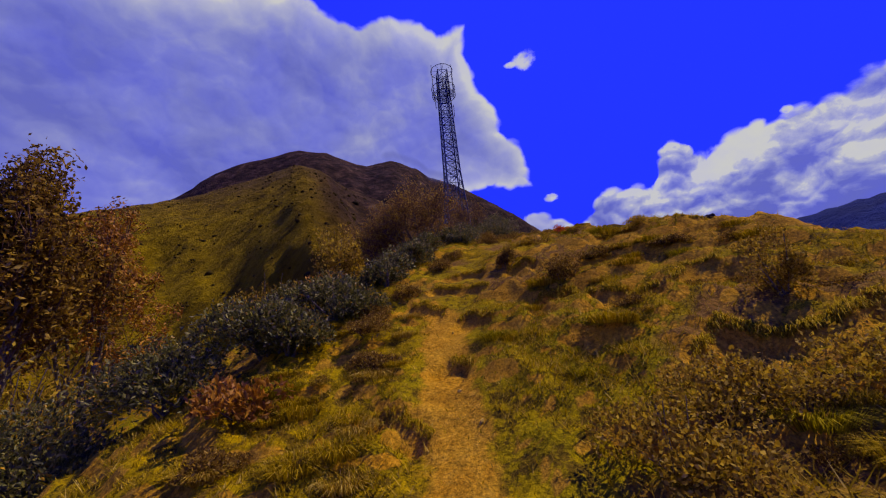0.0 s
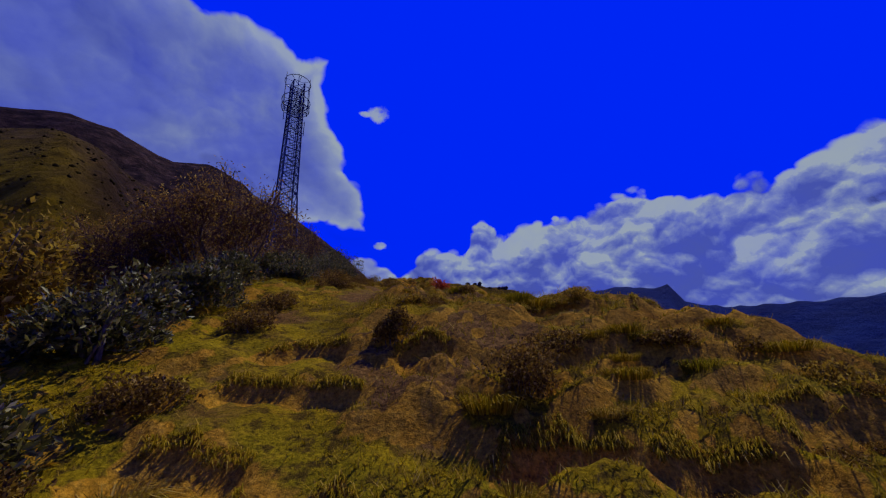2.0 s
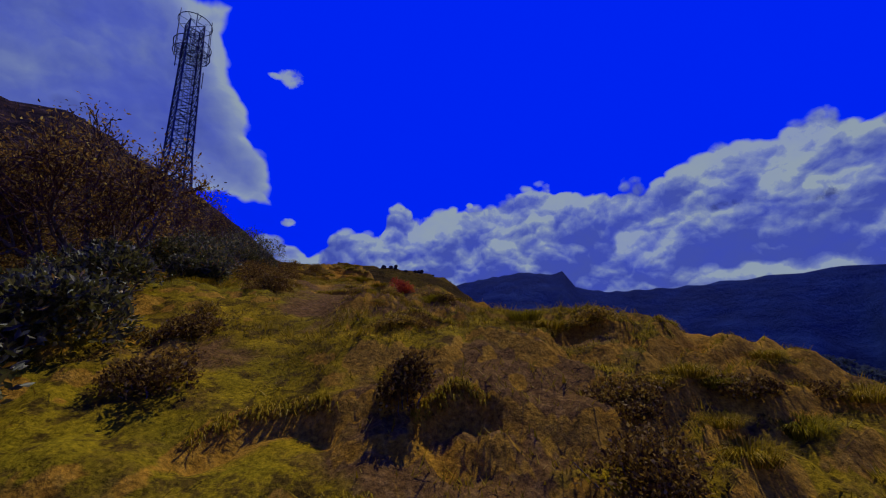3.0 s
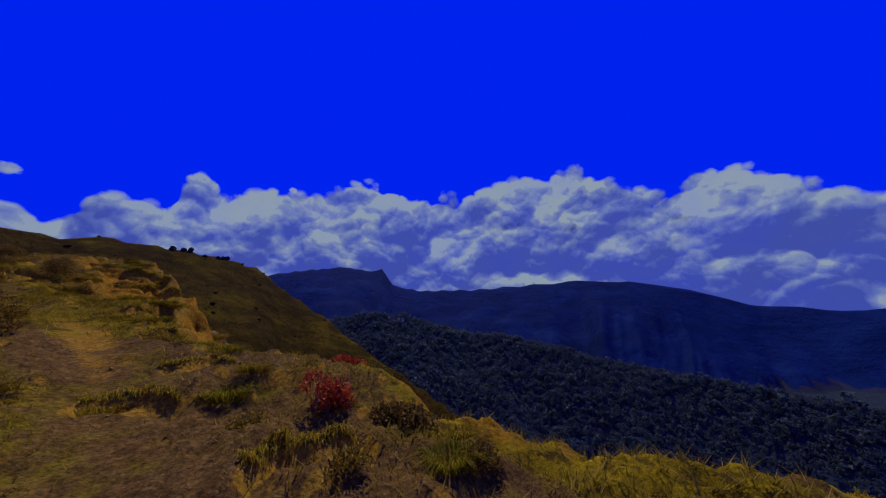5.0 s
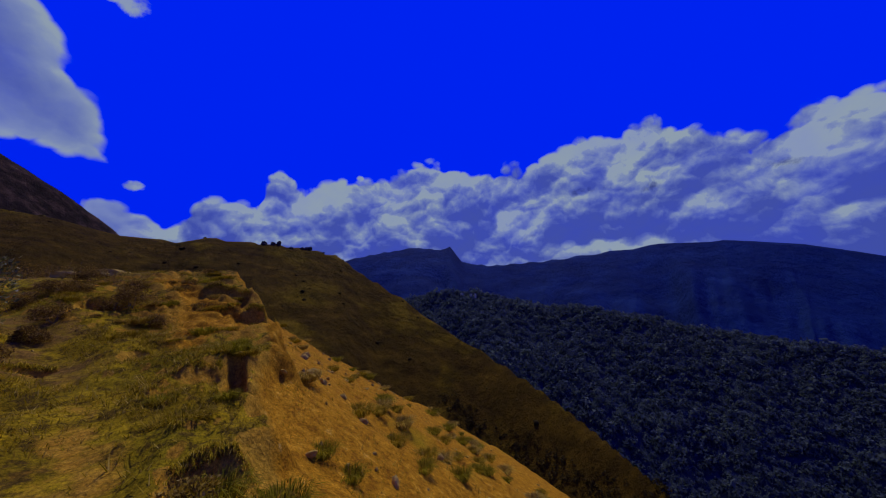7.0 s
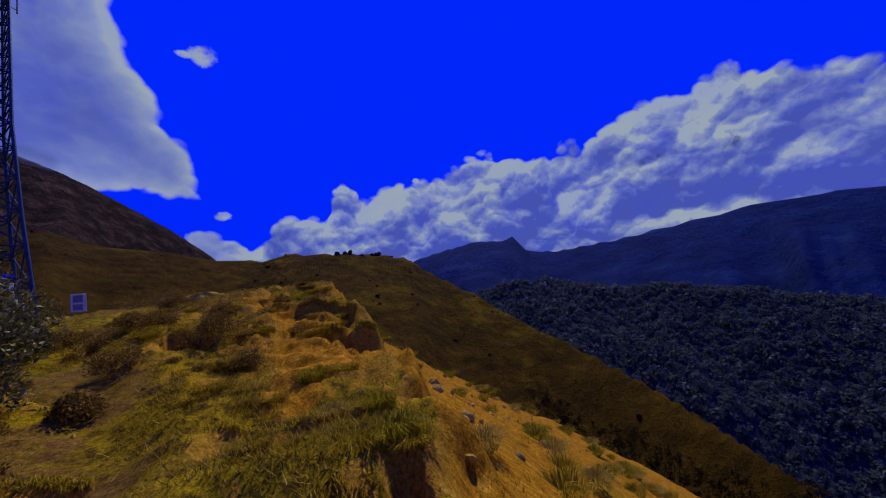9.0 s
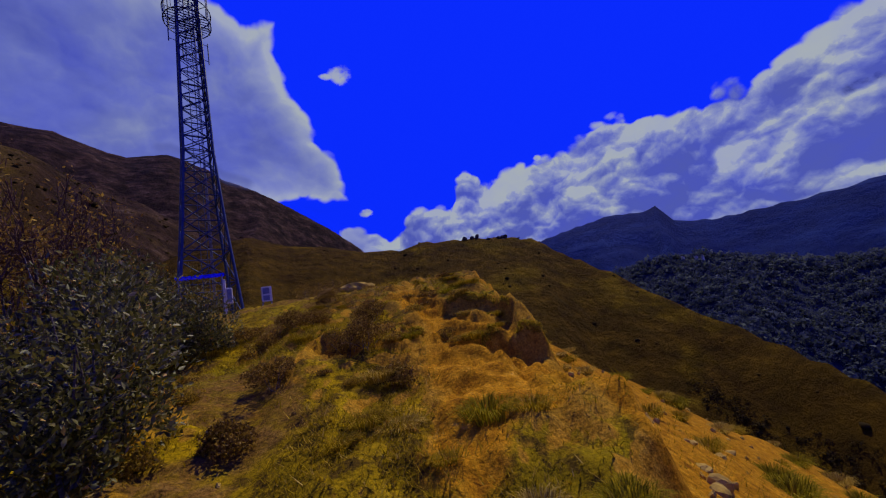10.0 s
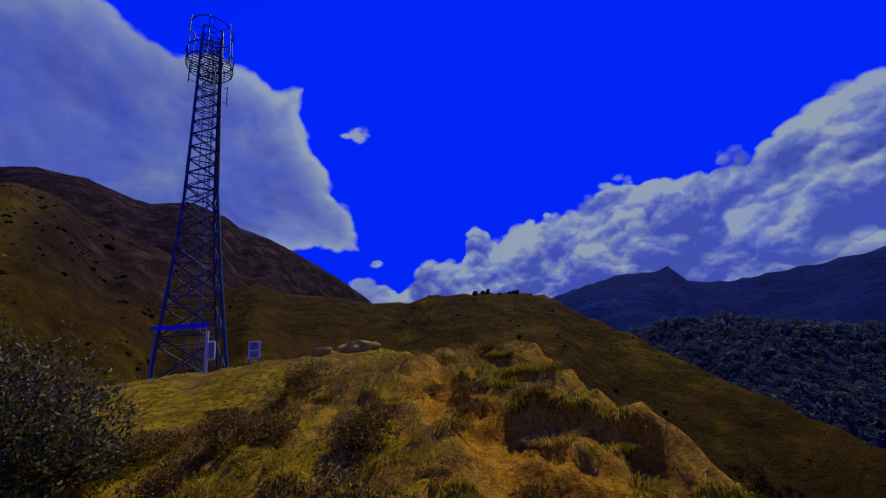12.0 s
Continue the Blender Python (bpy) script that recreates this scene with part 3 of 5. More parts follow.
def near_land(x, y):
    spine, edge, left = along(y, SPINE), along(y, EDGE), along(y, LEFT)
    top = spine + 0.13 * np.clip(x + 1, 0, 4.5) * (1 - smooth(6.5, 9.8, y)) * smooth(-6, 4, y)
    top = top + 0.30 * np.exp(-(((x - 2.0) / 1.5) ** 2) - ((y - 24.5) / 1.7) ** 2)
    top = top + 0.30 * np.exp(-(((x - 0.9) / 1.3) ** 2) - ((y - 22.2) / 1.2) ** 2)
    d = np.clip(left - x, 0, None)
    top = top - 0.42 * (np.sqrt(d * d + 0.6) - 0.775)
    # the knob in front of the tower, with a worn way up it
    yw = y + fbm(x * 1.3, y * 0.7, 4, 61, 0.6) * 0.35
    knob = np.interp(yw, [17, 19.6, 20.5, 20.9, 21.3, 22.2, 23.4, 24.5, 26.5, 29], [5.45, 5.84, 6.12, 6.42, 6.62, 6.98, 7.3, 7.7, 7.5, 7.3])
    ramp = np.interp(y, [17, 19.6, 20.6, 21.3, 22.2, 24.5, 26.5, 29], [5.45, 5.84, 6.1, 6.35, 6.72, 7.62, 7.5, 7.3])
    knob = knob + (ramp - knob) * np.exp(-(((x - along(y, CLIMB)) / 0.36) ** 2))
    k = smooth(0.9, 2.4, x + 0.5 * fbm(x * 0.8, y * 0.8, 2, 63)) * smooth(18.3, 19.5, y) * smooth(28, 26, y)
    top = top + (knob - top) * k
    # a washed-out crack in the edge
    top = top - 0.55 * np.exp(-(((x - 1.95 - 0.3 * (y - 15.8)) / 0.10) ** 4)) * smooth(15.1, 15.35, y) * smooth(16.45, 16.1, y)
    # hummocks and terracettes, worn flat along the trail
    worn = np.exp(-(((x - along(y, TRAIL)) / 0.45) ** 2))
    rough = fbm(x * 0.55, y * 0.55, 4, 3) * 0.24 + fbm(x * 2.2, y * 2.2, 4, 9, 0.6) * 0.15
    s = top / 0.26 + fbm(x * 0.55, y * 0.55, 3, 21) * 2.6
    frac = s - np.floor(s)
    rough = rough * 0.8 + (np.floor(s) + smooth(0.5, 0.98, frac) - s + 0.25) * 0.14 * smooth(-0.35, 0.15, fbm(x * 0.33, y * 0.33, 2, 71))
    rough = rough + fbm(x * 5.5, y * 5.5, 2, 141) * 0.07
    top = top + rough * (1 - 0.85 * worn) - 0.10 * worn - hollows(x, y)
    # the scree slope under the edge
    slope = 3.4 - 0.70 * (x - 6.7) + 0.386 * (np.minimum(y, 25.5) - 20.2) - 0.55 * np.clip(y - 25.5, 0, None) - 0.5 * np.clip(x - 19, 0, None)
    slope = slope + fbm(x * 0.35, y * 0.35, 5, 31, 0.55) * 0.32
    slope = np.maximum(slope, -330)
    width = 0.35 + 2.6 * (1 - smooth(9.3, 12.0, y)) + 4 * smooth(23, 30, y)
    ragged = edge + fbm(y * 1.3, y * 0 + 5, 4, 77) * 0.45 + fbm(x * 1.5, y * 1.5, 3, 78) * 0.25
    t = smooth(0, 1, (x - ragged) / width)
    return top + (np.minimum(slope, top) - top) * t


def land(x, y):
    dx, dy = x - EYE[0], y - EYE[1]
    r, az = np.hypot(dx, dy), np.degrees(np.arctan2(-dx, dy))
    hill_d = np.interp(az, [-75, -60, -45, -30, 10, 60], [70, 110, 150, 185, 190, 160])
    h = near_land(x, y)
    layers = [
        layer(az, r, HILL, hill_d, 0.52, 0.95, 0.018, 5, x, y),
        layer(az, r, KNOLL, 270.0, 0.58, 0.4, 0.036, 11, x, y, 0.09),
        layer(az, r, CRAG, 520.0, 0.78, 0.4, 0.044, 17, x, y, 0.36),
        layer(az, r, WOODS, 720.0, 0.55, 0.5, 0.050, 23, x, y),
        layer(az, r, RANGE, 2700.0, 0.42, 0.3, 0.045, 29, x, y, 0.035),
    ]
    z, which = h, np.zeros(x.shape, int)
    for k, l in enumerate(layers, 1):
        which = np.where(l > z, k, which)
        z = np.maximum(z, l)
    return np.maximum(z, -330), which


def height(x, y):
    z, _ = land(np.array([float(x)]), np.array([float(y)]))
    return float(z[0])


def spread(lo, hi, step, low_end, high_end, g_low, g_high):
    core = list(np.arange(lo, hi + 1e-6, step))
    s, v, up = step, core[-1], []
    while v < high_end:
        s *= g_high
        v += s
        up.append(v)
    s, v, down = step, core[0], []
    while v > low_end:
        s *= g_low
        v -= s
        down.append(v)
    return np.array(down[::-1] + core + up)


def dirt_at(x, y):
    """Where the turf is broken and brown earth shows, 0 to 1."""
    n = smooth(-0.05, 0.40, fbm(x * 0.62, y * 0.62, 3, 131))
    more = 0.6 * np.exp(-(((x - 2.2) / 2.4) ** 2) - ((y - 5.8) / 2.2) ** 2) + np.exp(-(((x - 0.5) / 2.0) ** 2) - ((y - 10.8) / 2.4) ** 2)
    return np.clip(0.8 * n + 0.95 * more * smooth(-0.9, -0.1, fbm(x * 0.9, y * 0.9, 3, 137)), 0, 1)


def build_ground():
    xs = spread(-5, 7, 0.055, -4200, 4600, 1.038, 1.03)
    ys = spread(0.8, 27.5, 0.055, -4200, 4600, 1.08, 1.028)
    X, Y = np.meshgrid(xs, ys)
    Z, which = land(X, Y)
    n, m = X.shape
    idx = np.arange(n * m).reshape(n, m)
    faces = np.stack([idx[:-1, :-1], idx[:-1, 1:], idx[1:, 1:], idx[1:, :-1]], -1).reshape(-1, 4)
    ob = mesh_object("ground", np.stack([X, Y, Z], -1).reshape(-1, 3), faces, M_GROUND, smooth=True)
    trail = np.exp(-(((X - along(Y, TRAIL)) / 0.34) ** 2)) * smooth(46, 42, Y) * (1 - 0.72 * smooth(4.8, 6.4, Y) + 0.1 * smooth(8.5, 11, Y)) * (0.85 + 0.45 * fbm(X * 0.8, Y * 0.8, 3, 171))
    bare = 1.1 * np.exp(-(((X - 2.9) / 1.1) ** 2) - ((Y - 19.7) / 1.6) ** 2) + 0.8 * np.exp(-(((X - along(Y, CLIMB)) / 0.4) ** 2) - ((Y - 22.6) / 1.9) ** 2)
    bare = bare + 0.25 * np.exp(-(((X - 0.6) / 0.9) ** 2) - ((Y - 13.5) / 2.0) ** 2) + 0.35 * np.exp(-(((X - 3.0) / 1.5) ** 2) - ((Y - 6.3) / 1.0) ** 2)
    gx, gy = np.gradient(Z, xs, axis=1), np.gradient(Z, ys, axis=0)
    steep = smooth(0.6, 1.05, np.hypot(gx, gy))
    cut = np.where((np.abs(X) < 6) & (Y > 0) & (Y < 30), hollows(X, Y), 0)
    soil = np.clip(trail + bare + steep * 0.9 + 3.0 * cut, 0, 1) * (which == 0)
    scree = smooth(-0.1, 0.5, X - along(Y, EDGE)) * smooth(6, 15, Y + 3 * fbm(X * 0.3, Y * 0.3, 3, 161)) * smooth(45, 24, Y) * smooth(38, 20, X + 3 * fbm(X * 0.3, Y * 0.3, 3, 163)) * (which == 0)
    scree = np.clip(scree + (which == 0) * 1.2 * np.exp(-(((X - 2.95) / 0.9) ** 2) - ((Y - 19.9) / 1.4) ** 2), 0, 1)
    scree = np.maximum(scree, (which == 0) * 0.95 * np.exp(-(((X - along(Y, CLIMB)) / 0.45) ** 2)) * smooth(17.4, 18.4, Y) * smooth(24.4, 23, Y))
    hill = np.maximum(((which == 1) | (which == 2)) * 1.0, smooth(45, 70, Y) * (which == 0))
    hill = np.maximum(hill, smooth(20, 46, X) * (which == 0))
    dirt = np.where((which == 0) & (np.abs(X) < 40) & (Y < 60), dirt_at(X, Y), 0)
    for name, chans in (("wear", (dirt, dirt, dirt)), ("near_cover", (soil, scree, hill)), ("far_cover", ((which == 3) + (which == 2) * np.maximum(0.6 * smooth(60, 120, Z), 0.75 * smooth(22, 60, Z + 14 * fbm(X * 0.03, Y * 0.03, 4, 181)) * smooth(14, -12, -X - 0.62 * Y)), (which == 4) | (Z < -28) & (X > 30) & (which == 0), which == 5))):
        at = ob.data.color_attributes.new(name, "FLOAT_COLOR", "POINT")
        col = np.ones((n * m, 4), np.float32)
        for k, c in enumerate(chans):
            col[:, k] = np.asarray(c, np.float32).ravel()
        at.data.foreach_set("color", col.ravel())
    tagged(ob, "grassy mountain ridge with worn earth trail and valley sides", "ground", kind="structure")
    return ob


build_ground()


# ---- the lattice tower, its shelter and meter ----
def strut(name, a, b, r, mat, parent, sides=6, rb=None, label=""):
    v, f = tubes([(a, b, r, r if rb is None else rb)], sides)
    return mesh_object(name, v, f, mat, parent, label)


def empty(name, at=(0, 0, 0), turn=0.0):
    ob = new(name)
    ob.empty_display_size = 0.2
    ob.location, ob.rotation_euler = at, (0, 0, radians(turn))
    return ob


def hoop(name, z, radius, r, parent, sides=28):
    pts = [(radius * math.cos(2 * math.pi * k / sides), radius * math.sin(2 * math.pi * k / sides), z) for k in range(sides + 1)]
    v, f = tubes([(a, b, r, r) for a, b in zip(pts, pts[1:])], 5)
    return mesh_object(name, v, f, M_STEEL, parent)


def build_tower():
    x, y = -7.72, 43.9
    base = 9.45
    t = tagged(empty("lattice_tower", (x, y, base), 24.0), "tall blue-grey steel lattice tower with ringed antenna cage", "tower")
    levels = [(0.0, 1.80), (6.5, 1.28), (12.6, 0.92), (29.0, 0.66)]

    def half(z):
        return float(np.interp(z, [a for a, _ in levels], [b for _, b in levels]))

    corner = [(-1, -1), (1, -1), (1, 1), (-1, 1)]

    def at(k, z):
        h = half(z)
        return (corner[k % 4][0] * h, corner[k % 4][1] * h, z)

    for k in range(4):
        v, f = tubes([(at(k, 0.0), at(k, 6.5), 0.11, 0.10), (at(k, 6.5), at(k, 12.6), 0.10, 0.095), (at(k, 12.6), at(k, 28.3), 0.09, 0.075)], 6)
        mesh_object("leg", v, f, M_STEEL, t)
    zs = [0.0, 2.5, 4.9, 7.1, 9.1, 10.9, 12.6]
    zs += [12.6 + 15.7 * k / 14 for k in range(1, 15)]
    for n, (za, zb) in enumerate(zip(zs, zs[1:])):
        for k in range(4):
            strut("girt", at(k, zb), at(k + 1, zb), 0.042, M_STEEL, t, 4)
            if n < 6:
                strut("brace", at(k, za), at(k + 1, zb), 0.046, M_STEEL, t, 4)
                strut("brace", at(k + 1, za), at(k, zb), 0.046, M_STEEL, t, 4)
            else:
                strut("brace", at(k, za), at(k + 1, zb), 0.038, M_STEEL, t, 4)
                strut("brace", at(k + 1, za), at(k, zb), 0.038, M_STEEL, t, 4)
        if n in (5, 9, 13):
            strut("cross_tie", at(0, zb), at(2, zb), 0.03, M_STEEL, t, 4)
            strut("cross_tie", at(1, zb), at(3, zb), 0.03, M_STEEL, t, 4)
    # the ladder inside
    ladder = mesh_object("ladder", *tubes([((-0.2, 0.3, 0.3), (-0.2, 0.3, 28.0), 0.022, 0.022), ((0.2, 0.3, 0.3), (0.2, 0.3, 28.0), 0.022, 0.022)]
                         + [((-0.2, 0.3, z), (0.2, 0.3, z), 0.014, 0.014) for z in np.arange(0.6, 28, 0.4)], 4), M_STEEL, t)
    # feed cables beside the ladder
    for k in range(3):
        strut("cable", (0.38 + 0.07 * k, 0.3, 0.4), (0.38 + 0.05 * k, 0.3, 27.0), 0.02, M_GREYPANEL, t, 4)
    # the two-tier cage
    for z, rad in ((24.5, 1.62), (25.6, 1.66), (28.5, 1.55)):
        ring = hoop("cage_ring", z, rad, 0.045, t)
        for k in range(8):
            a = math.pi * k / 4
            c = 0.62 / max(abs(math.cos(a)), abs(math.sin(a)))
            strut("spoke", (c * math.cos(a), c * math.sin(a), z), (rad * math.cos(a), rad * math.sin(a), z), 0.028, M_STEEL, ring, 4)
    for k in range(6):
        a = math.pi * k / 3 + 0.3
        tall = (29.1, 28.6, 28.9)[k % 3]
        strut("antenna_pole", (1.66 * math.cos(a), 1.66 * math.sin(a), 24.4), (1.6 * math.cos(a), 1.6 * math.sin(a), tall), 0.04, M_STEEL, t, 6)
    for k in range(16):
        a = math.pi * k / 8
        strut("guard_bar", (1.62 * math.cos(a), 1.62 * math.sin(a), 24.6), (1.66 * math.cos(a), 1.66 * math.sin(a), 25.7), 0.02, M_STEEL, t, 4)
    bm = bmesh.new()
    for k in range(-5, 6):
        w = math.sqrt(max(0.0, 1.5**2 - (k * 0.27) ** 2))
        box(bm, (-w, k * 0.27 - 0.03, 24.58), (w, k * 0.27 + 0.03, 24.62))
    part("platform_grating", bm, M_STEEL, t)
    # outrigger mounts below the cage
    for a, z in ((0.2, 22.3), (1.8, 23.0), (3.3, 23.2), (4.9, 22.0)):
        c, s = math.cos(a), math.sin(a)
        pole = strut("mount_pole", (1.35 * c, 1.35 * s, z - 1.0), (1.35 * c, 1.35 * s, z + 1.0), 0.045, M_STEEL, t, 6)
        for dz in (-0.75, 0.75):
            strut("mount_arm", (0.66 * c, 0.66 * s, z + dz), (1.35 * c, 1.35 * s, z + dz), 0.03, M_STEEL, pole, 4)
    # footings
    for k in range(4):
        fx, fy, _ = at(k, 0)
        bm = bmesh.new()
        box(bm, (fx - 0.28, fy - 0.28, -0.9), (fx + 0.28, fy + 0.28, 0.06), 0.03)
        part("footing", bm, M_CONCRETE, t, "weathered concrete footing")


def build_plinth():
    t = tagged(empty("concrete_plinth", (-7.5, 42.6, 9.2), 24.0), "low weathered concrete slab at the tower foot", "plinth")
    bm = bmesh.new()
    box(bm, (-1.9, -0.9, -1.2), (1.5, 0.25, 0.42), 0.05)
    part("slab", bm, M_CONCRETE, t)
    bm = bmesh.new()
    box(bm, (-1.75, -1.25, -1.2), (1.35, -0.9, 0.2), 0.04)
    part("step", bm, M_CONCRETE, t)


def build_shelter():
    t = tagged(empty("equipment_shelter", (-7.35, 41.5, 9.35), 17.0), "open shelter with thin bright blue sheet roof on posts", "shelter")
    bm = bmesh.new()
    pts = []
    n = 24
    for k in range(n + 1):
        px = -1.25 + 2.6 * k / n
        dz = 0.025 * math.sin(k * math.pi / 1.5)
        pts.append((px, dz))
    lo, hi = [], []
    for px, dz in pts:
        rise = 0.02 * px
        lo.append((bm.verts.new((px, -0.75, 2.82 + dz + rise)), bm.verts.new((px, 0.75, 2.98 + dz + rise))))
        hi.append((bm.verts.new((px, -0.75, 2.90 + dz + rise)), bm.verts.new((px, 0.75, 3.06 + dz + rise))))
    for a, b, c, d in zip(lo, lo[1:], hi, hi[1:]):
        bm.faces.new((a[0], a[1], b[1], b[0]))
        bm.faces.new((c[0], d[0], d[1], c[1]))
        bm.faces.new((a[0], b[0], d[0], c[0]))
        bm.faces.new((a[1], c[1], d[1], b[1]))
    for e in (0, -1):
        bm.faces.new((lo[e][0], hi[e][0], hi[e][1], lo[e][1]))
    part("roof_sheet", bm, M_ROOF, t, "bright blue corrugated roof sheet")
    for px in (-1.1, 1.2):
        for py in (-0.6, 0.6):
            strut("post", (px, py, -0.8), (px, py, 2.86 if py < 0 else 2.98), 0.045, M_GREYPANEL, t, 6)
    for px in (-1.1, 1.2):
        strut("rafter", (px, -0.7, 2.80), (px, 0.7, 2.95), 0.03, M_GREYPANEL, t, 4)


def build_meter_pole():
    t = tagged(empty("meter_pole", (-5.85, 41.0, 9.45), 10.0), "pale concrete post carrying a white meter box", "post")
    bm = bmesh.new()
    box(bm, (-0.075, -0.075, -0.8), (0.075, 0.075, 2.35), 0.015)
    part("shaft", bm, M_WHITE, t, "pale painted square shaft")
    bm = bmesh.new()
    box(bm, (0.09, -0.16, 0.75), (0.42, 0.06, 1.75), 0.03)
    box_ob = part("meter_box", bm, M_WHITE, t)
    bm = bmesh.new()
    box(bm, (0.13, -0.172, 0.85), (0.38, -0.158, 1.65), 0.0)
    part("door_panel", bm, M_GREYPANEL, box_ob)
    bm = bmesh.new()
    box(bm, (-0.2, -0.2, -0.9), (0.2, 0.2, 0.12), 0.03)
    part("foot_block", bm, M_CONCRETE, t)


def build_sign_box():
    z = height(-3.44, 40.8)
    t = tagged(empty("control_cabinet", (-3.44, 40.8, z), 16.0), "small white-framed grey control cabinet on two legs", "cabinet")
    up = 10.38 - z
    bm = bmesh.new()
    box(bm, (-0.28, -0.16, up - 0.46), (0.28, 0.16, up + 0.46), 0.02)
    body = part("body", bm, M_GREYPANEL, t)
    for lo, hi in (((-0.30, -0.20, up - 0.48), (-0.22, -0.155, up + 0.48)), ((0.16, -0.20, up - 0.48), (0.30, -0.155, up + 0.48)), ((-0.22, -0.20, up - 0.48), (0.16, -0.155, up - 0.40)), ((-0.22, -0.20, up + 0.40), (0.16, -0.155, up + 0.48))):
        bm = bmesh.new()
        box(bm, lo, hi, 0.008)
        part("door_frame", bm, M_WHITE, t, "white enamel door frame")
    bm = bmesh.new()
    box(bm, (-0.2, -0.185, up - 0.08), (0.16, -0.16, up + 0.02), 0.0)
    part("label_plate", bm, M_WHITE, body)
    for px in (-0.25, 0.25):
        bm = bmesh.new()
        box(bm, (px - 0.04, -0.04, -0.4), (px + 0.04, 0.04, up - 0.48), 0.0)
        part("leg", bm, M_GREYPANEL, t)


build_tower()
build_plinth()
build_shelter()
build_meter_pole()
build_sign_box()

# ---- plants ----
rng = np.random.default_rng(7)


def leaves(centres, size, slim, outward, tilt=0.7, fold=0.25):
    """Corners and triangles of small folded leaves at the given places, turned by chance about the given ways."""
    n = len(centres)
    w = outward + rng.normal(0, tilt, (n, 3))
    w /= np.linalg.norm(w, axis=1)[:, None]
    s = np.cross(w, rng.normal(0, 1, (n, 3)))
    s /= np.linalg.norm(s, axis=1)[:, None]
    up = np.cross(s, w)
    L = size * rng.uniform(0.6, 1.25, n)[:, None]
    a = centres - w * L * 0.5
    b = centres + w * L * 0.5
    c = centres + s * L * slim * 0.5 + up * L * fold * 0.4
    d = centres - s * L * slim * 0.5 + up * L * fold * 0.4
    verts = np.stack([a, c, b, d], 1).reshape(-1, 3)
    k = np.arange(n)[:, None] * 4
    faces = np.concatenate([k + [0, 1, 2], k + [0, 2, 3]], 1).reshape(-1, 3)
    return verts, faces


def clump_points(n, radius, tall, blobs=7, fill=0.35):
    """Places in a ragged crown made of several lobes, with ways pointing outward."""
    c = rng.normal(0, 1, (blobs, 3))
    c /= np.linalg.norm(c, axis=1)[:, None]
    c *= rng.uniform(0.25, 0.62, blobs)[:, None]
    c[:, 2] = np.abs(c[:, 2]) * 0.9 + 0.05
    pick = rng.integers(0, blobs, n)
    d = rng.normal(0, 1, (n, 3))
    d /= np.linalg.norm(d, axis=1)[:, None]
    d[:, 2] = np.where(d[:, 2] < -0.2, -d[:, 2], d[:, 2])
    rad = rng.uniform(0.28, 0.5, blobs)[pick] * (1 - fill * rng.random(n) ** 2)
    ripple = 1 + 0.22 * np.sin(d[:, 0] * 9 + pick) * np.cos(d[:, 1] * 8 - pick)
    p = c[pick] + d * (rad * ripple)[:, None]
    p[:, 2] = np.clip(p[:, 2], 0.02, None)
    return p * np.array([radius, radius, tall]) / np.array([0.85, 0.85, 0.95]), d


def add_stems(parent, radius, tall, n, thick):
    for _ in range(n):
        segs = []
        a = rng.uniform(0, 2 * math.pi)
        p = np.array([rng.normal(0, 0.06 * radius), rng.normal(0, 0.06 * radius), -0.1])
        w = np.array([math.cos(a) * rng.uniform(0.2, 0.9), math.sin(a) * rng.uniform(0.2, 0.9), 1.0])
        r = thick * rng.uniform(0.6, 1.2)
        for k in range(5):
            q = p + w * np.array([radius, radius, tall]) * 0.6 / 5
            segs.append((p, q, r, r * 0.75))
            r *= 0.75
            p = q
            w = w + rng.normal(0, 0.25, 3)
        mesh_object("stem", *tubes(segs, 4), M_BARK, parent)


def build_bush(name, at, radius, tall, count, size, slim, leaf_mat, label, category="bush", group="", stem=9, thick=0.03, tilt=0.7, blobs=8):
    z = height(*at)
    t = tagged(empty(name, (at[0], at[1], z - 0.03), rng.uniform(0, 360)), label, category, group)
    add_stems(t, radius, tall, stem, thick)
    p, d = clump_points(count, radius, tall, blobs)
    v, f = leaves(p, size, slim, d + [0, 0, 0.3], tilt)
    mesh_object("foliage", v, f, leaf_mat, t)
    return t


DARK = "dense dark green shrub with small glossy leaves beside the trail"
for (bx, by), rad, tall in (((-5.9, 3.3), 1.25, 1.15), ((-4.7, 4.0), 1.1, 1.0), ((-3.2, 4.3), 0.6, 0.7), ((-3.7, 4.6), 0.95, 0.95), ((-3.1, 5.6), 0.8, 0.8), ((-2.8, 6.8), 0.7, 0.85), ((-4.0, 6.4), 0.9, 0.75), ((-2.75, 8.3), 0.65, 0.72), ((-2.6, 9.7), 0.6, 0.7), ((-2.0, 11.0), 0.45, 0.55),
                            ((-2.35, 12.6), 0.8, 1.0), ((-2.5, 15.2), 0.9, 1.15), ((-2.3, 17.6), 0.95, 1.5), ((-0.75, 19.0), 0.8, 1.35), ((-1.55, 23.5), 0.9, 1.4), ((-1.55, 19.8), 1.4, 2.1), ((-2.1, 21.8), 1.3, 2.3), ((-2.5, 23.5), 1.3, 2.2), ((-3.6, 25.4), 1.1, 1.6)):
    build_bush("dark_shrub", (bx, by), rad, tall, int(4800 + 2600 * rad), 0.068, 0.42, M_DARKLEAF, DARK, "shrub", "dark shrubs along the ridge", 11, 0.028, 0.8, 9)
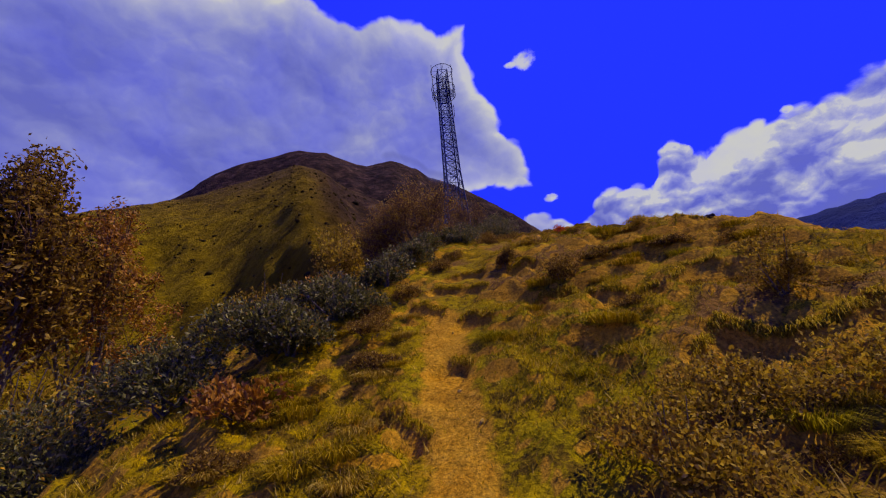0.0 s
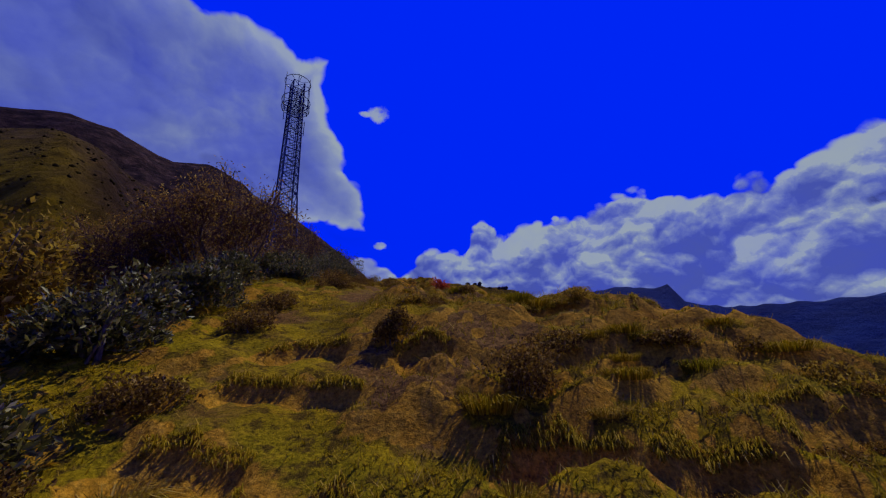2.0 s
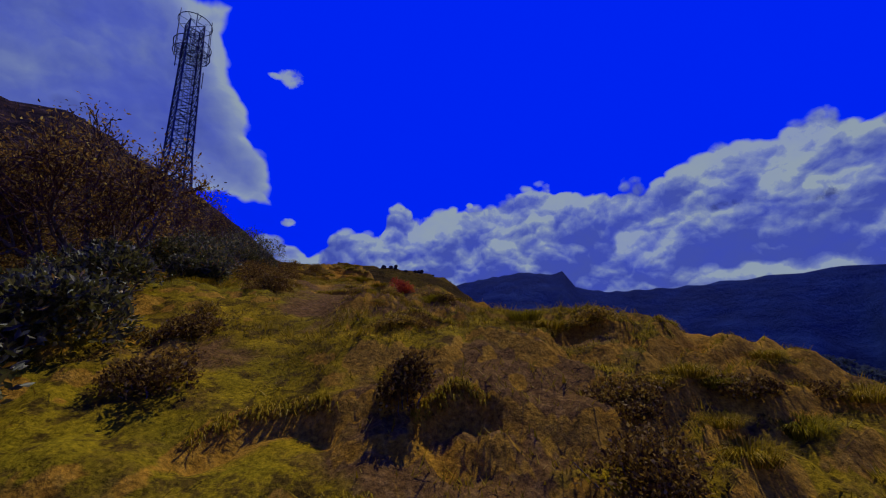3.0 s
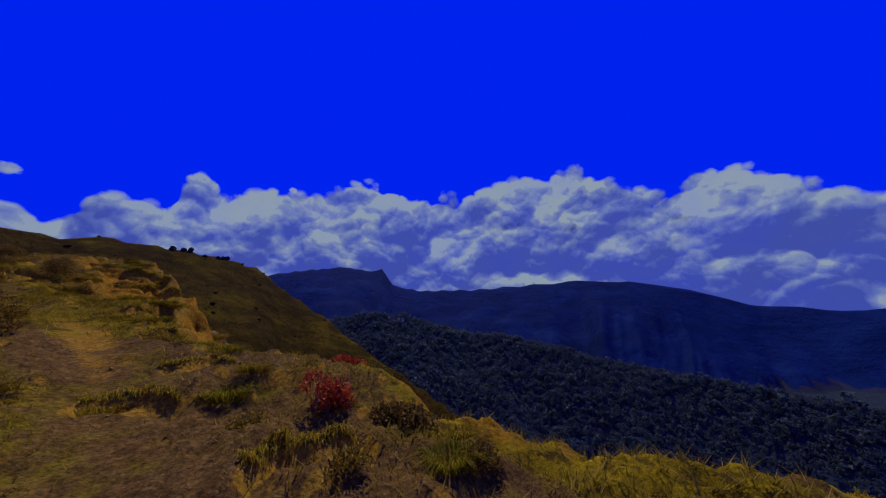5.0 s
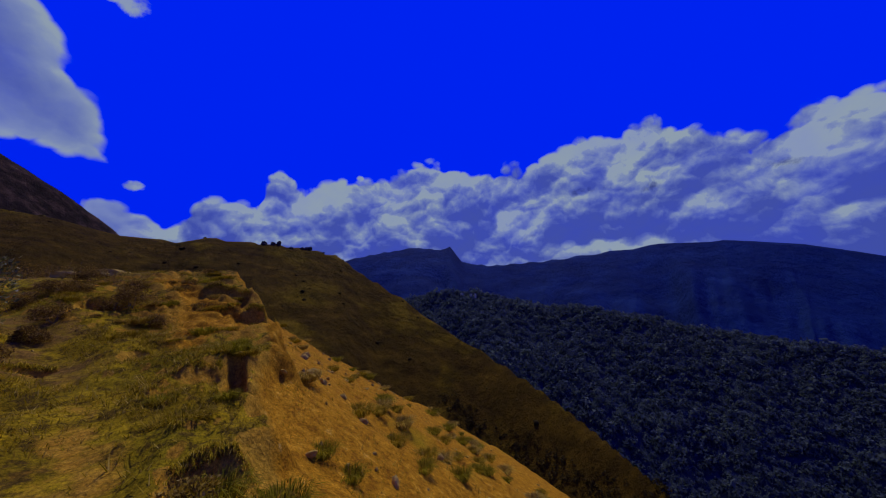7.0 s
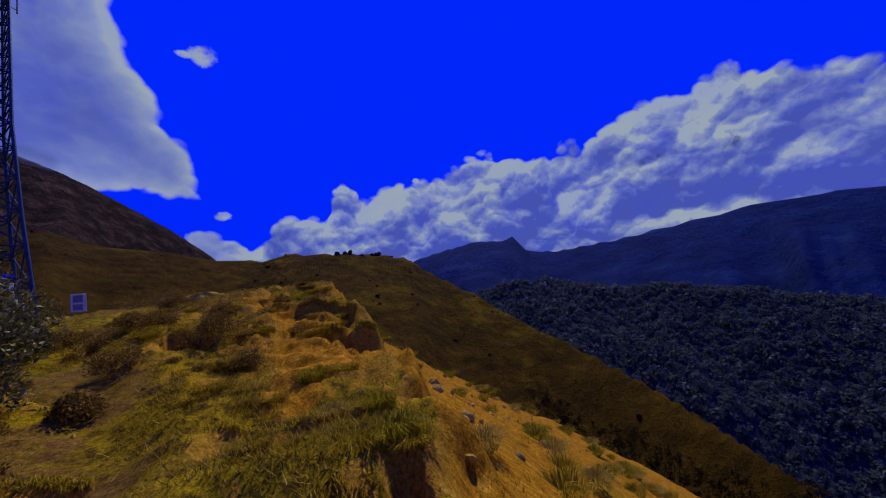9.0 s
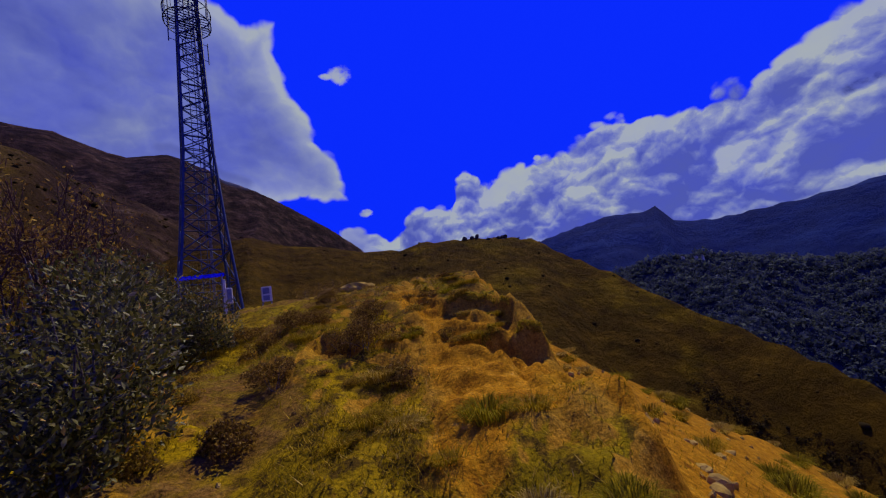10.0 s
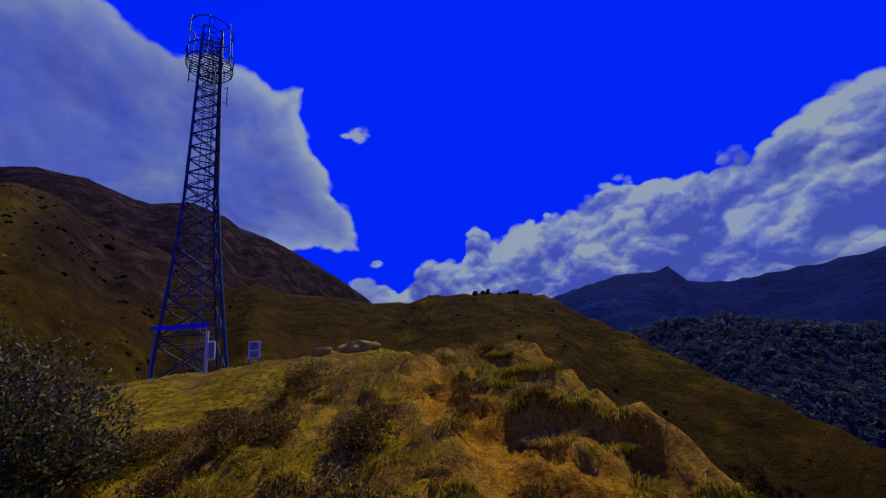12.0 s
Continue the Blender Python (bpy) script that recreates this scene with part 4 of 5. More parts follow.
for (bx, by), rad, tall in (((-4.6, 8.2), 0.7, 1.9), ((-5.6, 10.0), 0.9, 1.9), ((-7.2, 8.6), 1.2, 2.2), ((-8.6, 4.6), 1.4, 2.7), ((-7.6, 3.6), 1.2, 2.0)):
    build_bush("olive_shrub", (bx, by), rad, tall, 1900, 0.10, 0.5, M_OLIVELEAF, "tall open shrub with yellow-olive leaves on the slope", "shrub", "olive shrubs on the slope", 12, 0.03, 0.9, 8)
for (bx, by), rad, tall, mat, what in (((-2.9, 3.2), 0.55, 0.42, M_ORANGELEAF, "low orange autumn shrub at the trail edge"), ((-4.2, 6.9), 0.9, 0.8, M_ORANGELEAF, "low orange autumn shrub below the trail"),
                                       ((2.2, 11.3), 0.24, 0.24, M_REDLEAF, "small red-leaved plant on the brow"), ((1.05, 10.35), 0.27, 0.42, M_REDLEAF, "bright red leafy plant on bare earth")):
    build_bush("autumn_shrub", (bx, by), rad, tall, 900 if rad < 1 else 2600, 0.05 if rad < 0.5 else 0.09, 0.4, mat, what, "shrub", "", 9, 0.012 if rad < 1 else 0.06, 0.8, 6)
for (bx, by), rad, tall in (((0.5, 5.8), 0.4, 0.45), ((0.62, 2.25), 0.5, 0.55), ((1.05, 2.75), 0.45, 0.5), ((1.9, 2.5), 0.4, 0.55), ((-0.35, 6.9), 0.25, 0.4), ((2.15, 6.0), 0.3, 0.2), ((1.1, 6.3), 0.3, 0.22), ((1.45, 9.9), 0.3, 0.2), ((1.15, 21.6), 0.5, 0.55), ((1.45, 20.9), 0.4, 0.45),
                            ((1.7, 22.3), 0.45, 0.45), ((-0.3, 22.9), 0.4, 0.5), ((0.2, 23.4), 0.45, 0.5), ((0.9, 24.6), 0.5, 0.5), ((-0.4, 14.5), 0.5, 0.5), ((-0.8, 15.6), 0.5, 0.6), ((-1.1, 13.2), 0.5, 0.5), ((-0.9, 17.3), 0.45, 0.5), ((0.1, 19.3), 0.3, 0.3), ((-0.95, 10.6), 0.4, 0.4), ((-1.3, 11.9), 0.5, 0.5), ((-1.5, 14.0), 0.45, 0.5), ((-1.7, 16.4), 0.5, 0.55), ((-0.75, 12.1), 0.25, 0.25), ((1.75, 20.2), 0.3, 0.3), ((2.25, 3.9), 0.26, 0.68), ((-2.2, 4.7), 0.4, 0.3), ((-2.5, 5.3), 0.4, 0.35), ((-1.9, 4.1), 0.35, 0.25), ((-2.1, 6.2), 0.35, 0.35), ((-1.85, 7.6), 0.35, 0.4), ((-1.75, 8.6), 0.35, 0.35), ((-0.55, 16.6), 0.4, 0.35), ((-0.3, 17.8), 0.35, 0.3), ((0.3, 20.4), 0.4, 0.4), ((0.6, 23.0), 0.45, 0.4), ((-0.8, 24.2), 0.45, 0.45)):
    build_bush("brown_shrub", (bx, by), rad, tall, 3600, 0.030, 0.6, M_BROWNLEAF if by > 4 else M_OLIVELEAF, "low twiggy brown shrub with tiny dry leaves in the grass", "shrub", "low shrubs on the ridge", 9, 0.010, 1.0, 7)
for k in range(14):
    bx, by = (-1.6 + 0.75 * (k % 7) + rng.normal(0, 0.3), 43.5 + 2.2 * (k // 7) + rng.normal(0, 0.5))
    build_bush("bare_thicket", (bx, by), 1.0, 1.5 + 0.5 * rng.random(), 900, 0.07, 0.5, M_BROWNLEAF, "reddish-brown leafless thicket behind the cabinet", "shrub", "thicket by the tower", 12, 0.02, 1.0, 8)


def grow(p, w, length, r, depth, segs, tips):
    """A limb with its side limbs."""
    for k in range(3):
        q = p + w * length / 3
        segs.append((p.copy(), q.copy(), r, r * 0.84))
        p, r = q, r * 0.84
        w = w + rng.normal(0, 0.16, 3) + np.array([0, 0, 0.04])
        w /= np.linalg.norm(w)
        if depth > 0 and k > 0:
            for _ in range(rng.integers(1, 3)):
                v = w + rng.normal(0, 0.62, 3)
                v /= np.linalg.norm(v)
                grow(p.copy(), v, length * rng.uniform(0.55, 0.82), r * 0.6, depth - 1, segs, tips)
    if depth > 0:
        grow(p.copy(), w, length * 0.7, r * 0.9, depth - 1, segs, tips)
    else:
        tips.append(p.copy())


def build_tree(name, at, tall, spread_, trunks, depth, leaf_mat, per_tip, leaf, label, thick=0.07):
    z = height(*at)
    t = tagged(empty(name, (at[0], at[1], z - 0.1)), label, "tree")
    segs, tips = [], []
    for k in range(trunks):
        a = 2 * math.pi * k / trunks + rng.uniform(-0.4, 0.4)
        w = np.array([math.cos(a) * spread_, math.sin(a) * spread_, 1.0])
        w /= np.linalg.norm(w)
        grow(np.array([0.12 * math.cos(a), 0.12 * math.sin(a), 0.0]), w, tall * 0.42, thick, depth, segs, tips)
    far = max(math.hypot(s[1][0], s[1][1]) for s in segs)
    high = max(s[1][2] for s in segs)
    fit_ = np.array([spread_ * tall * 0.85 / far, spread_ * tall * 0.85 / far, tall / high])
    segs = [(a * fit_, b * fit_, ra, rb) for a, b, ra, rb in segs]
    tips = [p * fit_ for p in tips]
    thickest = [s for s in segs if s[2] > 0.016]
    thin = [s for s in segs if s[2] <= 0.016]
    v, f = tubes(thickest, 6)
    mesh_object("trunk", v, f, M_BARK, t, "pale grey forked trunk and limbs")
    v, f = tubes([(a, b, max(ra, 0.008), max(rb, 0.006)) for a, b, ra, rb in thin], 3)
    mesh_object("twig_mass", v, f, M_TWIG, t, "fine reddish-brown bare twigs")
    tips = np.array(tips)
    c = np.repeat(tips, per_tip, 0) + rng.normal(0, 0.10, (len(tips) * per_tip, 3))
    keep = c[:, 2] > np.percentile(c[:, 2], 15)
    c = c[keep]
    v, f = leaves(c, leaf, 0.45, np.repeat([[0, 0, 0.3]], len(c), 0), 1.0)
    mesh_object("foliage", v, f, leaf_mat, t)
    return t


build_tree("twiggy_tree", (-3.5, 11.9), 2.75, 0.98, 10, 4, M_TREELEAF, 7, 0.06, "many-stemmed half-bare tree with brown twigs and few leaves", 0.055)
build_tree("twiggy_tree", (-5.4, 12.4), 2.9, 0.85, 9, 4, M_TREELEAF, 9, 0.06, "many-stemmed half-bare tree with brown top leaves", 0.055)
build_tree("twiggy_tree", (-3.4, 22.4), 4.2, 0.52, 6, 4, M_TREELEAF, 3, 0.07, "half-bare brown tree behind the dark shrubs", 0.055)
build_tree("brown_tree", (-10.1, 4.7), 7.6, 0.33, 5, 4, M_BROWNLEAF, 14, 0.13, "large brown-leaved tree on the slope below the trail", 0.11)


build_tree("autumn_tree", (-10.6, 6.6), 6.0, 0.36, 5, 3, M_ORANGELEAF, 34, 0.11, "orange-leaved autumn tree on the slope below the trail", 0.07)


# ---- grass ----
def cover_ok(x, y):
    """How grassy a place is, 0 to 1."""
    worn = np.exp(-(((x - along(y, TRAIL)) / 0.40) ** 2))
    bare = 1.35 * np.exp(-(((x - 2.9) / 0.95) ** 2) - ((y - 19.9) / 1.6) ** 2) + 0.45 * np.exp(-(((x - 0.6) / 0.9) ** 2) - ((y - 13.5) / 2.0) ** 2)
    bare = bare + 1.0 * np.exp(-(((x - along(y, CLIMB)) / 0.42) ** 2)) * smooth(17.4, 18.4, y) * smooth(24.4, 23, y)
    n = fbm(x * 1.1, y * 1.1, 3, 55)
    g = np.hypot(near_land(x + 0.06, y) - near_land(x - 0.06, y), near_land(x, y + 0.06) - near_land(x, y - 0.06)) / 0.12
    return np.clip(1.0 - worn * (1.1 - 0.55 * smooth(5.0, 7.0, y)) - bare * 0.8 - 0.75 * dirt_at(x, y), 0.02, 1) * smooth(1.1, 0.55, g) * smooth(-0.6, 0.2, n) * np.where(x > along(y, EDGE), 0.30, 1.0) * smooth(0.16, 0.04, hollows(x, y))


def build_turf():
    n = 900000
    y = rng.uniform(0.6, 28, n)
    x = rng.uniform(-6, 9, n)
    keep = (rng.random(n) < cover_ok(x, y)) & (rng.random(n) < np.clip(1.25 - np.abs(x - 0.6) / 7.0, 0.15, 1))
    x, y = x[keep], y[keep]
    z = near_land(x, y)
    n = len(x)
    L = rng.uniform(0.018, 0.058, n) * (0.8 + 0.7 * smooth(0.0, 0.5, fbm(x * 0.8, y * 0.8, 2, 91)) + 1.1 * smooth(0.05, 0.5, fbm(x * 2.6, y * 2.6, 2, 93)))
    a = rng.uniform(0, 2 * math.pi, n)
    lean = rng.uniform(0.5, 2.2, n)
    tip = np.stack([x + np.cos(a) * L * lean, y + np.sin(a) * L * lean, z + L], 1)
    w = rng.uniform(0.0035, 0.007, n)
    s = np.stack([-np.sin(a) * w, np.cos(a) * w, -0.012 + 0 * a], 1)
    p = np.stack([x, y, z], 1)
    verts = np.stack([p + s, p - s * [1, 1, -1], tip], 1).reshape(-1, 3)
    cut = rng.random(n) < 0.82
    k = np.arange(n)[:, None] * 3 + [0, 1, 2]
    for name, mat, sel, what in (("grass", M_GRASS, cut, "short matted yellow-green mountain grass"), ("straw", M_STRAW, ~cut, "scattered pale dry straw on the ground")):
        v = verts.reshape(-1, 3, 3)[sel].reshape(-1, 3)
        ob = mesh_object(name, v, np.arange(len(v)).reshape(-1, 3), mat)
        tagged(ob, what, "grass", kind="stuff")


build_turf()


def build_fringe():
    """Grass and roots that hang over the lips of the washed-out banks."""
    P, W = [], []
    for x0, y0, x1, y1, drop, run in SCARPS:
        L = math.hypot(x1 - x0, y1 - y0)
        fx, fy = (y1 - y0) / L, -(x1 - x0) / L
        n = int(22000 * L)
        x = rng.uniform(min(x0, x1) - 0.3, max(x0, x1) + 0.3, n)
        y = rng.uniform(min(y0, y1) - 0.5, max(y0, y1) + 0.4, n)
        k = (hollows(x, y) < 0.25 * drop) & (hollows(x + 0.12 * fx, y + 0.12 * fy) > 0.5 * drop)
        x, y = x[k], y[k]
        P.append(np.stack([x, y, near_land(x, y)], 1))
        W.append(np.repeat([[fx, fy, 0.0]], len(x), 0) * min(1.0, drop / 0.25))
    P, W = np.concatenate(P), np.concatenate(W)
    n = len(P)
    W = W + rng.normal(0, 0.9, (n, 3)) * [1, 1, 0]
    W /= np.maximum(np.linalg.norm(W, axis=1), 0.05)[:, None]
    L = (0.012 + rng.exponential(0.016, n).clip(0, 0.05))[:, None]
    side = np.stack([-W[:, 1], W[:, 0], 0 * W[:, 0]], 1) * rng.uniform(0.0022, 0.0042, n)[:, None]
    base = P + [0, 0, -0.015]
    mid = P + W * L * 0.8 + np.array([0, 0, 1]) * L * rng.uniform(0.1, 0.8, n)[:, None]
    end = P + W * L * 1.5 - np.array([0, 0, 1]) * L * rng.uniform(0.2, 1.1, n)[:, None]
    verts = np.stack([base + side, base - side, mid - side, mid + side, end], 1).reshape(-1, 3)
    k = np.arange(n)[:, None] * 5
    faces = np.concatenate([k + [0, 1, 2], k + [0, 2, 3], k + [3, 2, 4]], 1).reshape(-1, 3)
    tagged(mesh_object("overhanging_grass", verts, faces, M_GRASS), "yellow grass hanging over the washed-out turf banks", "grass", kind="stuff")


build_fringe()


def tuft_mesh(name, blades, tall, radius, mat):
    a = rng.uniform(0, 2 * math.pi, blades)
    r0 = radius * np.sqrt(rng.random(blades)) * 0.6
    L = tall * rng.uniform(0.6, 1.15, blades)
    lean = rng.uniform(0.25, 1.35, blades)
    base = np.stack([np.cos(a) * r0, np.sin(a) * r0, -0.03 + 0 * a], 1)
    out = np.stack([np.cos(a), np.sin(a), 0 * a], 1)
    side = np.stack([-np.sin(a), np.cos(a), 0 * a], 1) * rng.uniform(0.002, 0.0042, blades)[:, None]
    mid = base + out * (L * lean * 0.35)[:, None] + np.array([0, 0, 1]) * (L * 0.62)[:, None]
    end = base + out * (L * lean * 0.95)[:, None] + np.array([0, 0, 1]) * (L * (0.95 - 0.42 * lean))[:, None]
    verts = np.stack([base + side, base - side, mid - side * 0.8, mid + side * 0.8, end], 1).reshape(-1, 3)
    k = np.arange(blades)[:, None] * 5
    faces = np.concatenate([k + [0, 1, 2], k + [0, 2, 3], k + [3, 2, 4]], 1).reshape(-1, 3)
    return mesh_object(name, verts, faces, mat)


def scatter_tufts():
    kinds = []
    for mat, tall, what in ((M_GRASS, 0.15, "rounded tuft of yellow mountain grass"), (M_GREEN, 0.19, "bushy green-yellow grass tuft"), (M_STRAW, 0.17, "dry straw-coloured grass tuft"), (M_GRASS, 0.11, "rounded tuft of yellow mountain grass")):
        ob = tagged(tuft_mesh("grass_tuft", 520, tall, 0.30, mat), what, "grass tuft", "grass tufts on the ridge")
        kinds.append(ob)
    spots = [(3.0, 20.75, 0, 1.0), (3.4, 21.0, 3, 1.2), (3.7, 21.5, 0, 1.1), (3.25, 21.7, 2, 1.0), (2.1, 21.2, 1, 1.0), (1.8, 21.9, 0, 1.1), (3.3, 22.6, 1, 1.1), (3.7, 22.4, 0, 1.0), (2.0, 19.6, 3, 1.1), (0.75, 11.2, 1, 1.0), (1.05, 11.35, 0, 0.8), (1.45, 13.3, 1, 1.0), (0.0, 11.6, 0, 0.8), (1.15, 9.2, 1, 0.9), (2.3, 18.8, 1, 1.15), (2.65, 18.6, 0, 0.9), (-0.2, 7.2, 0, 1.0), (1.6, 7.8, 1, 1.0), (-1.95, 5.6, 2, 1.1), (1.2, 15.5, 1, 0.8), (1.3, 14.8, 0, 0.8), (2.2, 16.6, 1, 1.1)]
    tries = 0
    while len(spots) < 210 and tries < 5000:
        tries += 1
        x, y = rng.uniform(-3, 5), rng.uniform(1.5, 28)
        if abs(x - float(along(np.array([y]), TRAIL)[0])) < 0.55 or float(cover_ok(np.array([x]), np.array([y]))[0]) < 0.35:
            continue
        spots.append((x, y, int(rng.choice([0, 0, 1, 2, 3, 3])), rng.uniform(0.6, 1.25)))
    while len(spots) < 290:
        y = rng.uniform(14, 27)
        x = float(along(np.array([y]), EDGE)[0]) + rng.uniform(0.5, 10)
        spots.append((x, y, int(rng.choice([0, 1, 2])), rng.uniform(0.8, 1.7)))
    used = set()
    for x, y, k, s in spots:
        z = float(near_land(np.array([x]), np.array([y]))[0])
        m = Matrix.LocRotScale((x, y, z), Euler((0, 0, rng.uniform(0, 6.28))), (s, s, s * rng.uniform(0.8, 1.1)))
        if k not in used:
            used.add(k)
            kinds[k].matrix_basis = m
            continue
        c = kinds[k].copy()
        scene.collection.objects.link(c)
        c.matrix_basis = m


scatter_tufts()


def scatter_tussocks():
    """Low dark mounds of heath that mottle the turf."""
    makers = []
    for mat, what in ((M_OLIVELEAF, "low olive heath cushion in the turf"), (M_BROWNLEAF, "low dark brown heath cushion in the turf"), (M_OLIVELEAF, "low olive heath cushion in the turf"), (M_BROWNLEAF, "low dark brown heath cushion in the turf")):
        p, d = clump_points(900, 0.24, 0.16, 8, 0.6)
        v, f = leaves(p, 0.028, 0.5, d + [0, 0, 0.4], 0.9)
        ob = tagged(mesh_object("heath_cushion", v, f, mat), what, "shrub", "heath cushions on the ridge")
        makers.append(ob)
    spots, tries = [], 0
    while len(spots) < 170 and tries < 8000:
        tries += 1
        y = rng.uniform(2.0, 28)
        x = rng.uniform(-3.2, float(along(np.array([y]), EDGE)[0]) - 0.2)
        if abs(x - float(along(np.array([y]), TRAIL)[0])) < 0.62 or math.hypot(x - 2.8, y - 19.6) < 1.3:
            continue
        if float(fbm(np.array([x * 0.7]), np.array([y * 0.7]), 2, 151)[0]) < -0.05:
            continue
        spots.append((x, y))
    for n, (x, y) in enumerate(spots):
        z = float(near_land(np.array([x]), np.array([y]))[0])
        k = rng.uniform(0.5, 1.2)
        m = Matrix.LocRotScale((x, y, z - 0.02), Euler((0, 0, rng.uniform(0, 6.28))), (k, k * rng.uniform(0.7, 1.3), k * rng.uniform(0.7, 1.2)))
        ob = makers[n % 4]
        if n >= 4:
            ob = ob.copy()
            scene.collection.objects.link(ob)
        ob.matrix_basis = m


scatter_tussocks()


# ---- stones ----
def stone_mesh(name, seed):
    bm = bmesh.new()
    bmesh.ops.create_icosphere(bm, subdivisions=2, radius=0.5)
    for v in bm.verts:
        n = noise.noise(v.co * 2.3 + Vector((seed * 7.1, 0, 0)))
        v.co *= 1 + 0.5 * n
        v.co.z *= 0.6
        v.co.x *= 1.25
    return part(name, bm, M_STONE, None)


def scatter_stones():
    kinds = [tagged(stone_mesh("stone", k), "pale angular loose stone lying on the scree", "stone", "loose stones on the scree") for k in range(3)]
    for k, ob in enumerate(kinds):
        ob.matrix_basis = pose(4.6 + k * 1.3, 19.0 + k, float(near_land(np.array([4.6 + k * 1.3]), np.array([19.0 + k]))[0])) @ Matrix.Scale(0.16, 4)
    for n in range(172):
        y = rng.uniform(14.5, 26)
        if n < 150:
            x = float(along(np.array([y]), EDGE)[0]) + 0.3 + rng.exponential(3.5)
        else:
            y = rng.uniform(1.0, 24)
            x = float(along(np.array([y]), TRAIL)[0]) + rng.normal(0, 0.35)
        z = float(near_land(np.array([x]), np.array([y]))[0])
        s = min(0.32, 0.035 + rng.exponential(0.05)) if n < 150 else rng.uniform(0.015, 0.05)
        c = kinds[n % 3].copy()
        scene.collection.objects.link(c)
        c.matrix_basis = Matrix.LocRotScale((x, y, z + 0.1 * s), Euler(rng.uniform(0, 6.28, 3)), (s, s, s))


scatter_stones()


def build_boulder(x, y, size, seed):
    """A broken lump of rock: facets and cracks over a round core."""
    bm = bmesh.new()
    bmesh.ops.create_icosphere(bm, subdivisions=3, radius=size)
    off = Vector((seed * 3.7, seed * 1.3, 0))
    for v in bm.verts:
        c = v.co / size
        v.co *= 1 + 0.45 * noise.noise(c * 1.3 + off) + 0.16 * noise.noise(c * 4.0 + off)
        v.co.z = min(v.co.z, size * (0.62 + 0.1 * noise.noise(c * 2 + off))) * 0.9
        v.co.x *= 1.35
    ob = part("boulder", bm, M_STONE, None)
    ob.location = (x, y, height(x, y) + 0.35 * size)
    tagged(ob, "pale tan weathered boulder half sunk in the turf", "rock", "boulders behind the knob")


build_boulder(1.9, 36.5, 0.55, 1)
build_boulder(0.4, 36.4, 0.35, 2)
build_boulder(2.6, 37.2, 0.35, 3)


# ---- far woods, hill scrub, crags and hamlet ----
def ico(sub):
    bm = bmesh.new()
    bmesh.ops.create_icosphere(bm, subdivisions=sub, radius=1.0)
    v = np.array([p.co[:] for p in bm.verts])
    f = np.array([[q.index for q in p.verts] for p in bm.faces])
    bm.free()
    return v, f


def crowns(name, x, y, z, r, mat, label, sub=2, squash=0.6):
    v, f = ico(sub)
    n = len(x)
    jit = 1 + 0.32 * rng.normal(0, 1, (n, len(v), 1)).clip(-1.5, 1.5)
    P = v[None] * jit * r[:, None, None] * np.array([1, 1, squash]) + np.stack([x, y, z], 1)[:, None]
    F = f[None] + (np.arange(n) * len(v))[:, None, None]
    ob = mesh_object(name, P.reshape(-1, 3), F.reshape(-1, 3), mat, smooth=True)
    return tagged(ob, label, "trees", kind="stuff")


def sprays(name, x, y, z, r, label, each=16, tall=0.9, mat=M_FOREST):
    """Crowns of loose leaf sprays, thicker towards their tops."""
    n = len(x)
    d = rng.normal(0, 1, (n, each, 3))
    d /= np.linalg.norm(d, axis=2)[:, :, None]
    d[:, :, 2] = np.abs(d[:, :, 2]) * 1.1 - 0.15
    c = np.stack([x, y, z], 1)[:, None] + d * (r[:, None, None] * np.array([0.75, 0.75, tall])) * rng.uniform(0.55, 1.05, (n, each, 1))
    w = d + rng.normal(0, 0.45, d.shape)
    w /= np.linalg.norm(w, axis=2)[:, :, None]
    s = np.cross(w, rng.normal(0, 1, d.shape))
    s /= np.linalg.norm(s, axis=2)[:, :, None]
    u = np.cross(w, s)
    k = (r[:, None] * rng.uniform(0.11, 0.26, (n, each)))[:, :, None]
    P = np.stack([c + s * k, c - s * k * 0.6 + u * k * 0.8, c - s * k * 0.5 - u * k * 0.8], 2).reshape(-1, 3)
    ob = mesh_object(name, P, np.arange(len(P)).reshape(-1, 3), mat)
    return tagged(ob, label, "trees", kind="stuff")


def far_scatter(count, az_lo, az_hi, r_lo, r_hi, wanted):
    az = np.radians(rng.uniform(az_lo, az_hi, count))
    r = np.sqrt(rng.uniform(r_lo**2, r_hi**2, count))
    x, y = EYE[0] - np.sin(az) * r, EYE[1] + np.cos(az) * r
    z, which = land(x, y)
    k = np.isin(which, wanted)
    return x[k], y[k], z[k]


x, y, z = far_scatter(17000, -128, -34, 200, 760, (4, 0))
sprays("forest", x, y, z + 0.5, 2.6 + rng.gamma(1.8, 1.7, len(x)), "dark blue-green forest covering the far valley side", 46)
x, y, z = far_scatter(9000, -120, -55, 55, 240, (0,))
k = z < -26
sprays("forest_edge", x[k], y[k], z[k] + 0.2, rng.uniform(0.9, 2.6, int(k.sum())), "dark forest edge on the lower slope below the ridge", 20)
x, y, z = far_scatter(700, -75, 30, 60, 200, (1,))
crowns("hill_scrub", x, y, z, 0.12 + rng.exponential(0.2, len(x)), M_SCRUB, "dark low scrub dotted over the brown hillside", 1, 0.7)
x, y, z = far_scatter(1500, 12, 75, 50, 270, (0, 2))
crowns("slope_scrub", x, y, z, 0.15 + rng.exponential(0.3, len(x)), M_SCRUB, "dark low scrub dotted over the green slope", 1, 0.7)


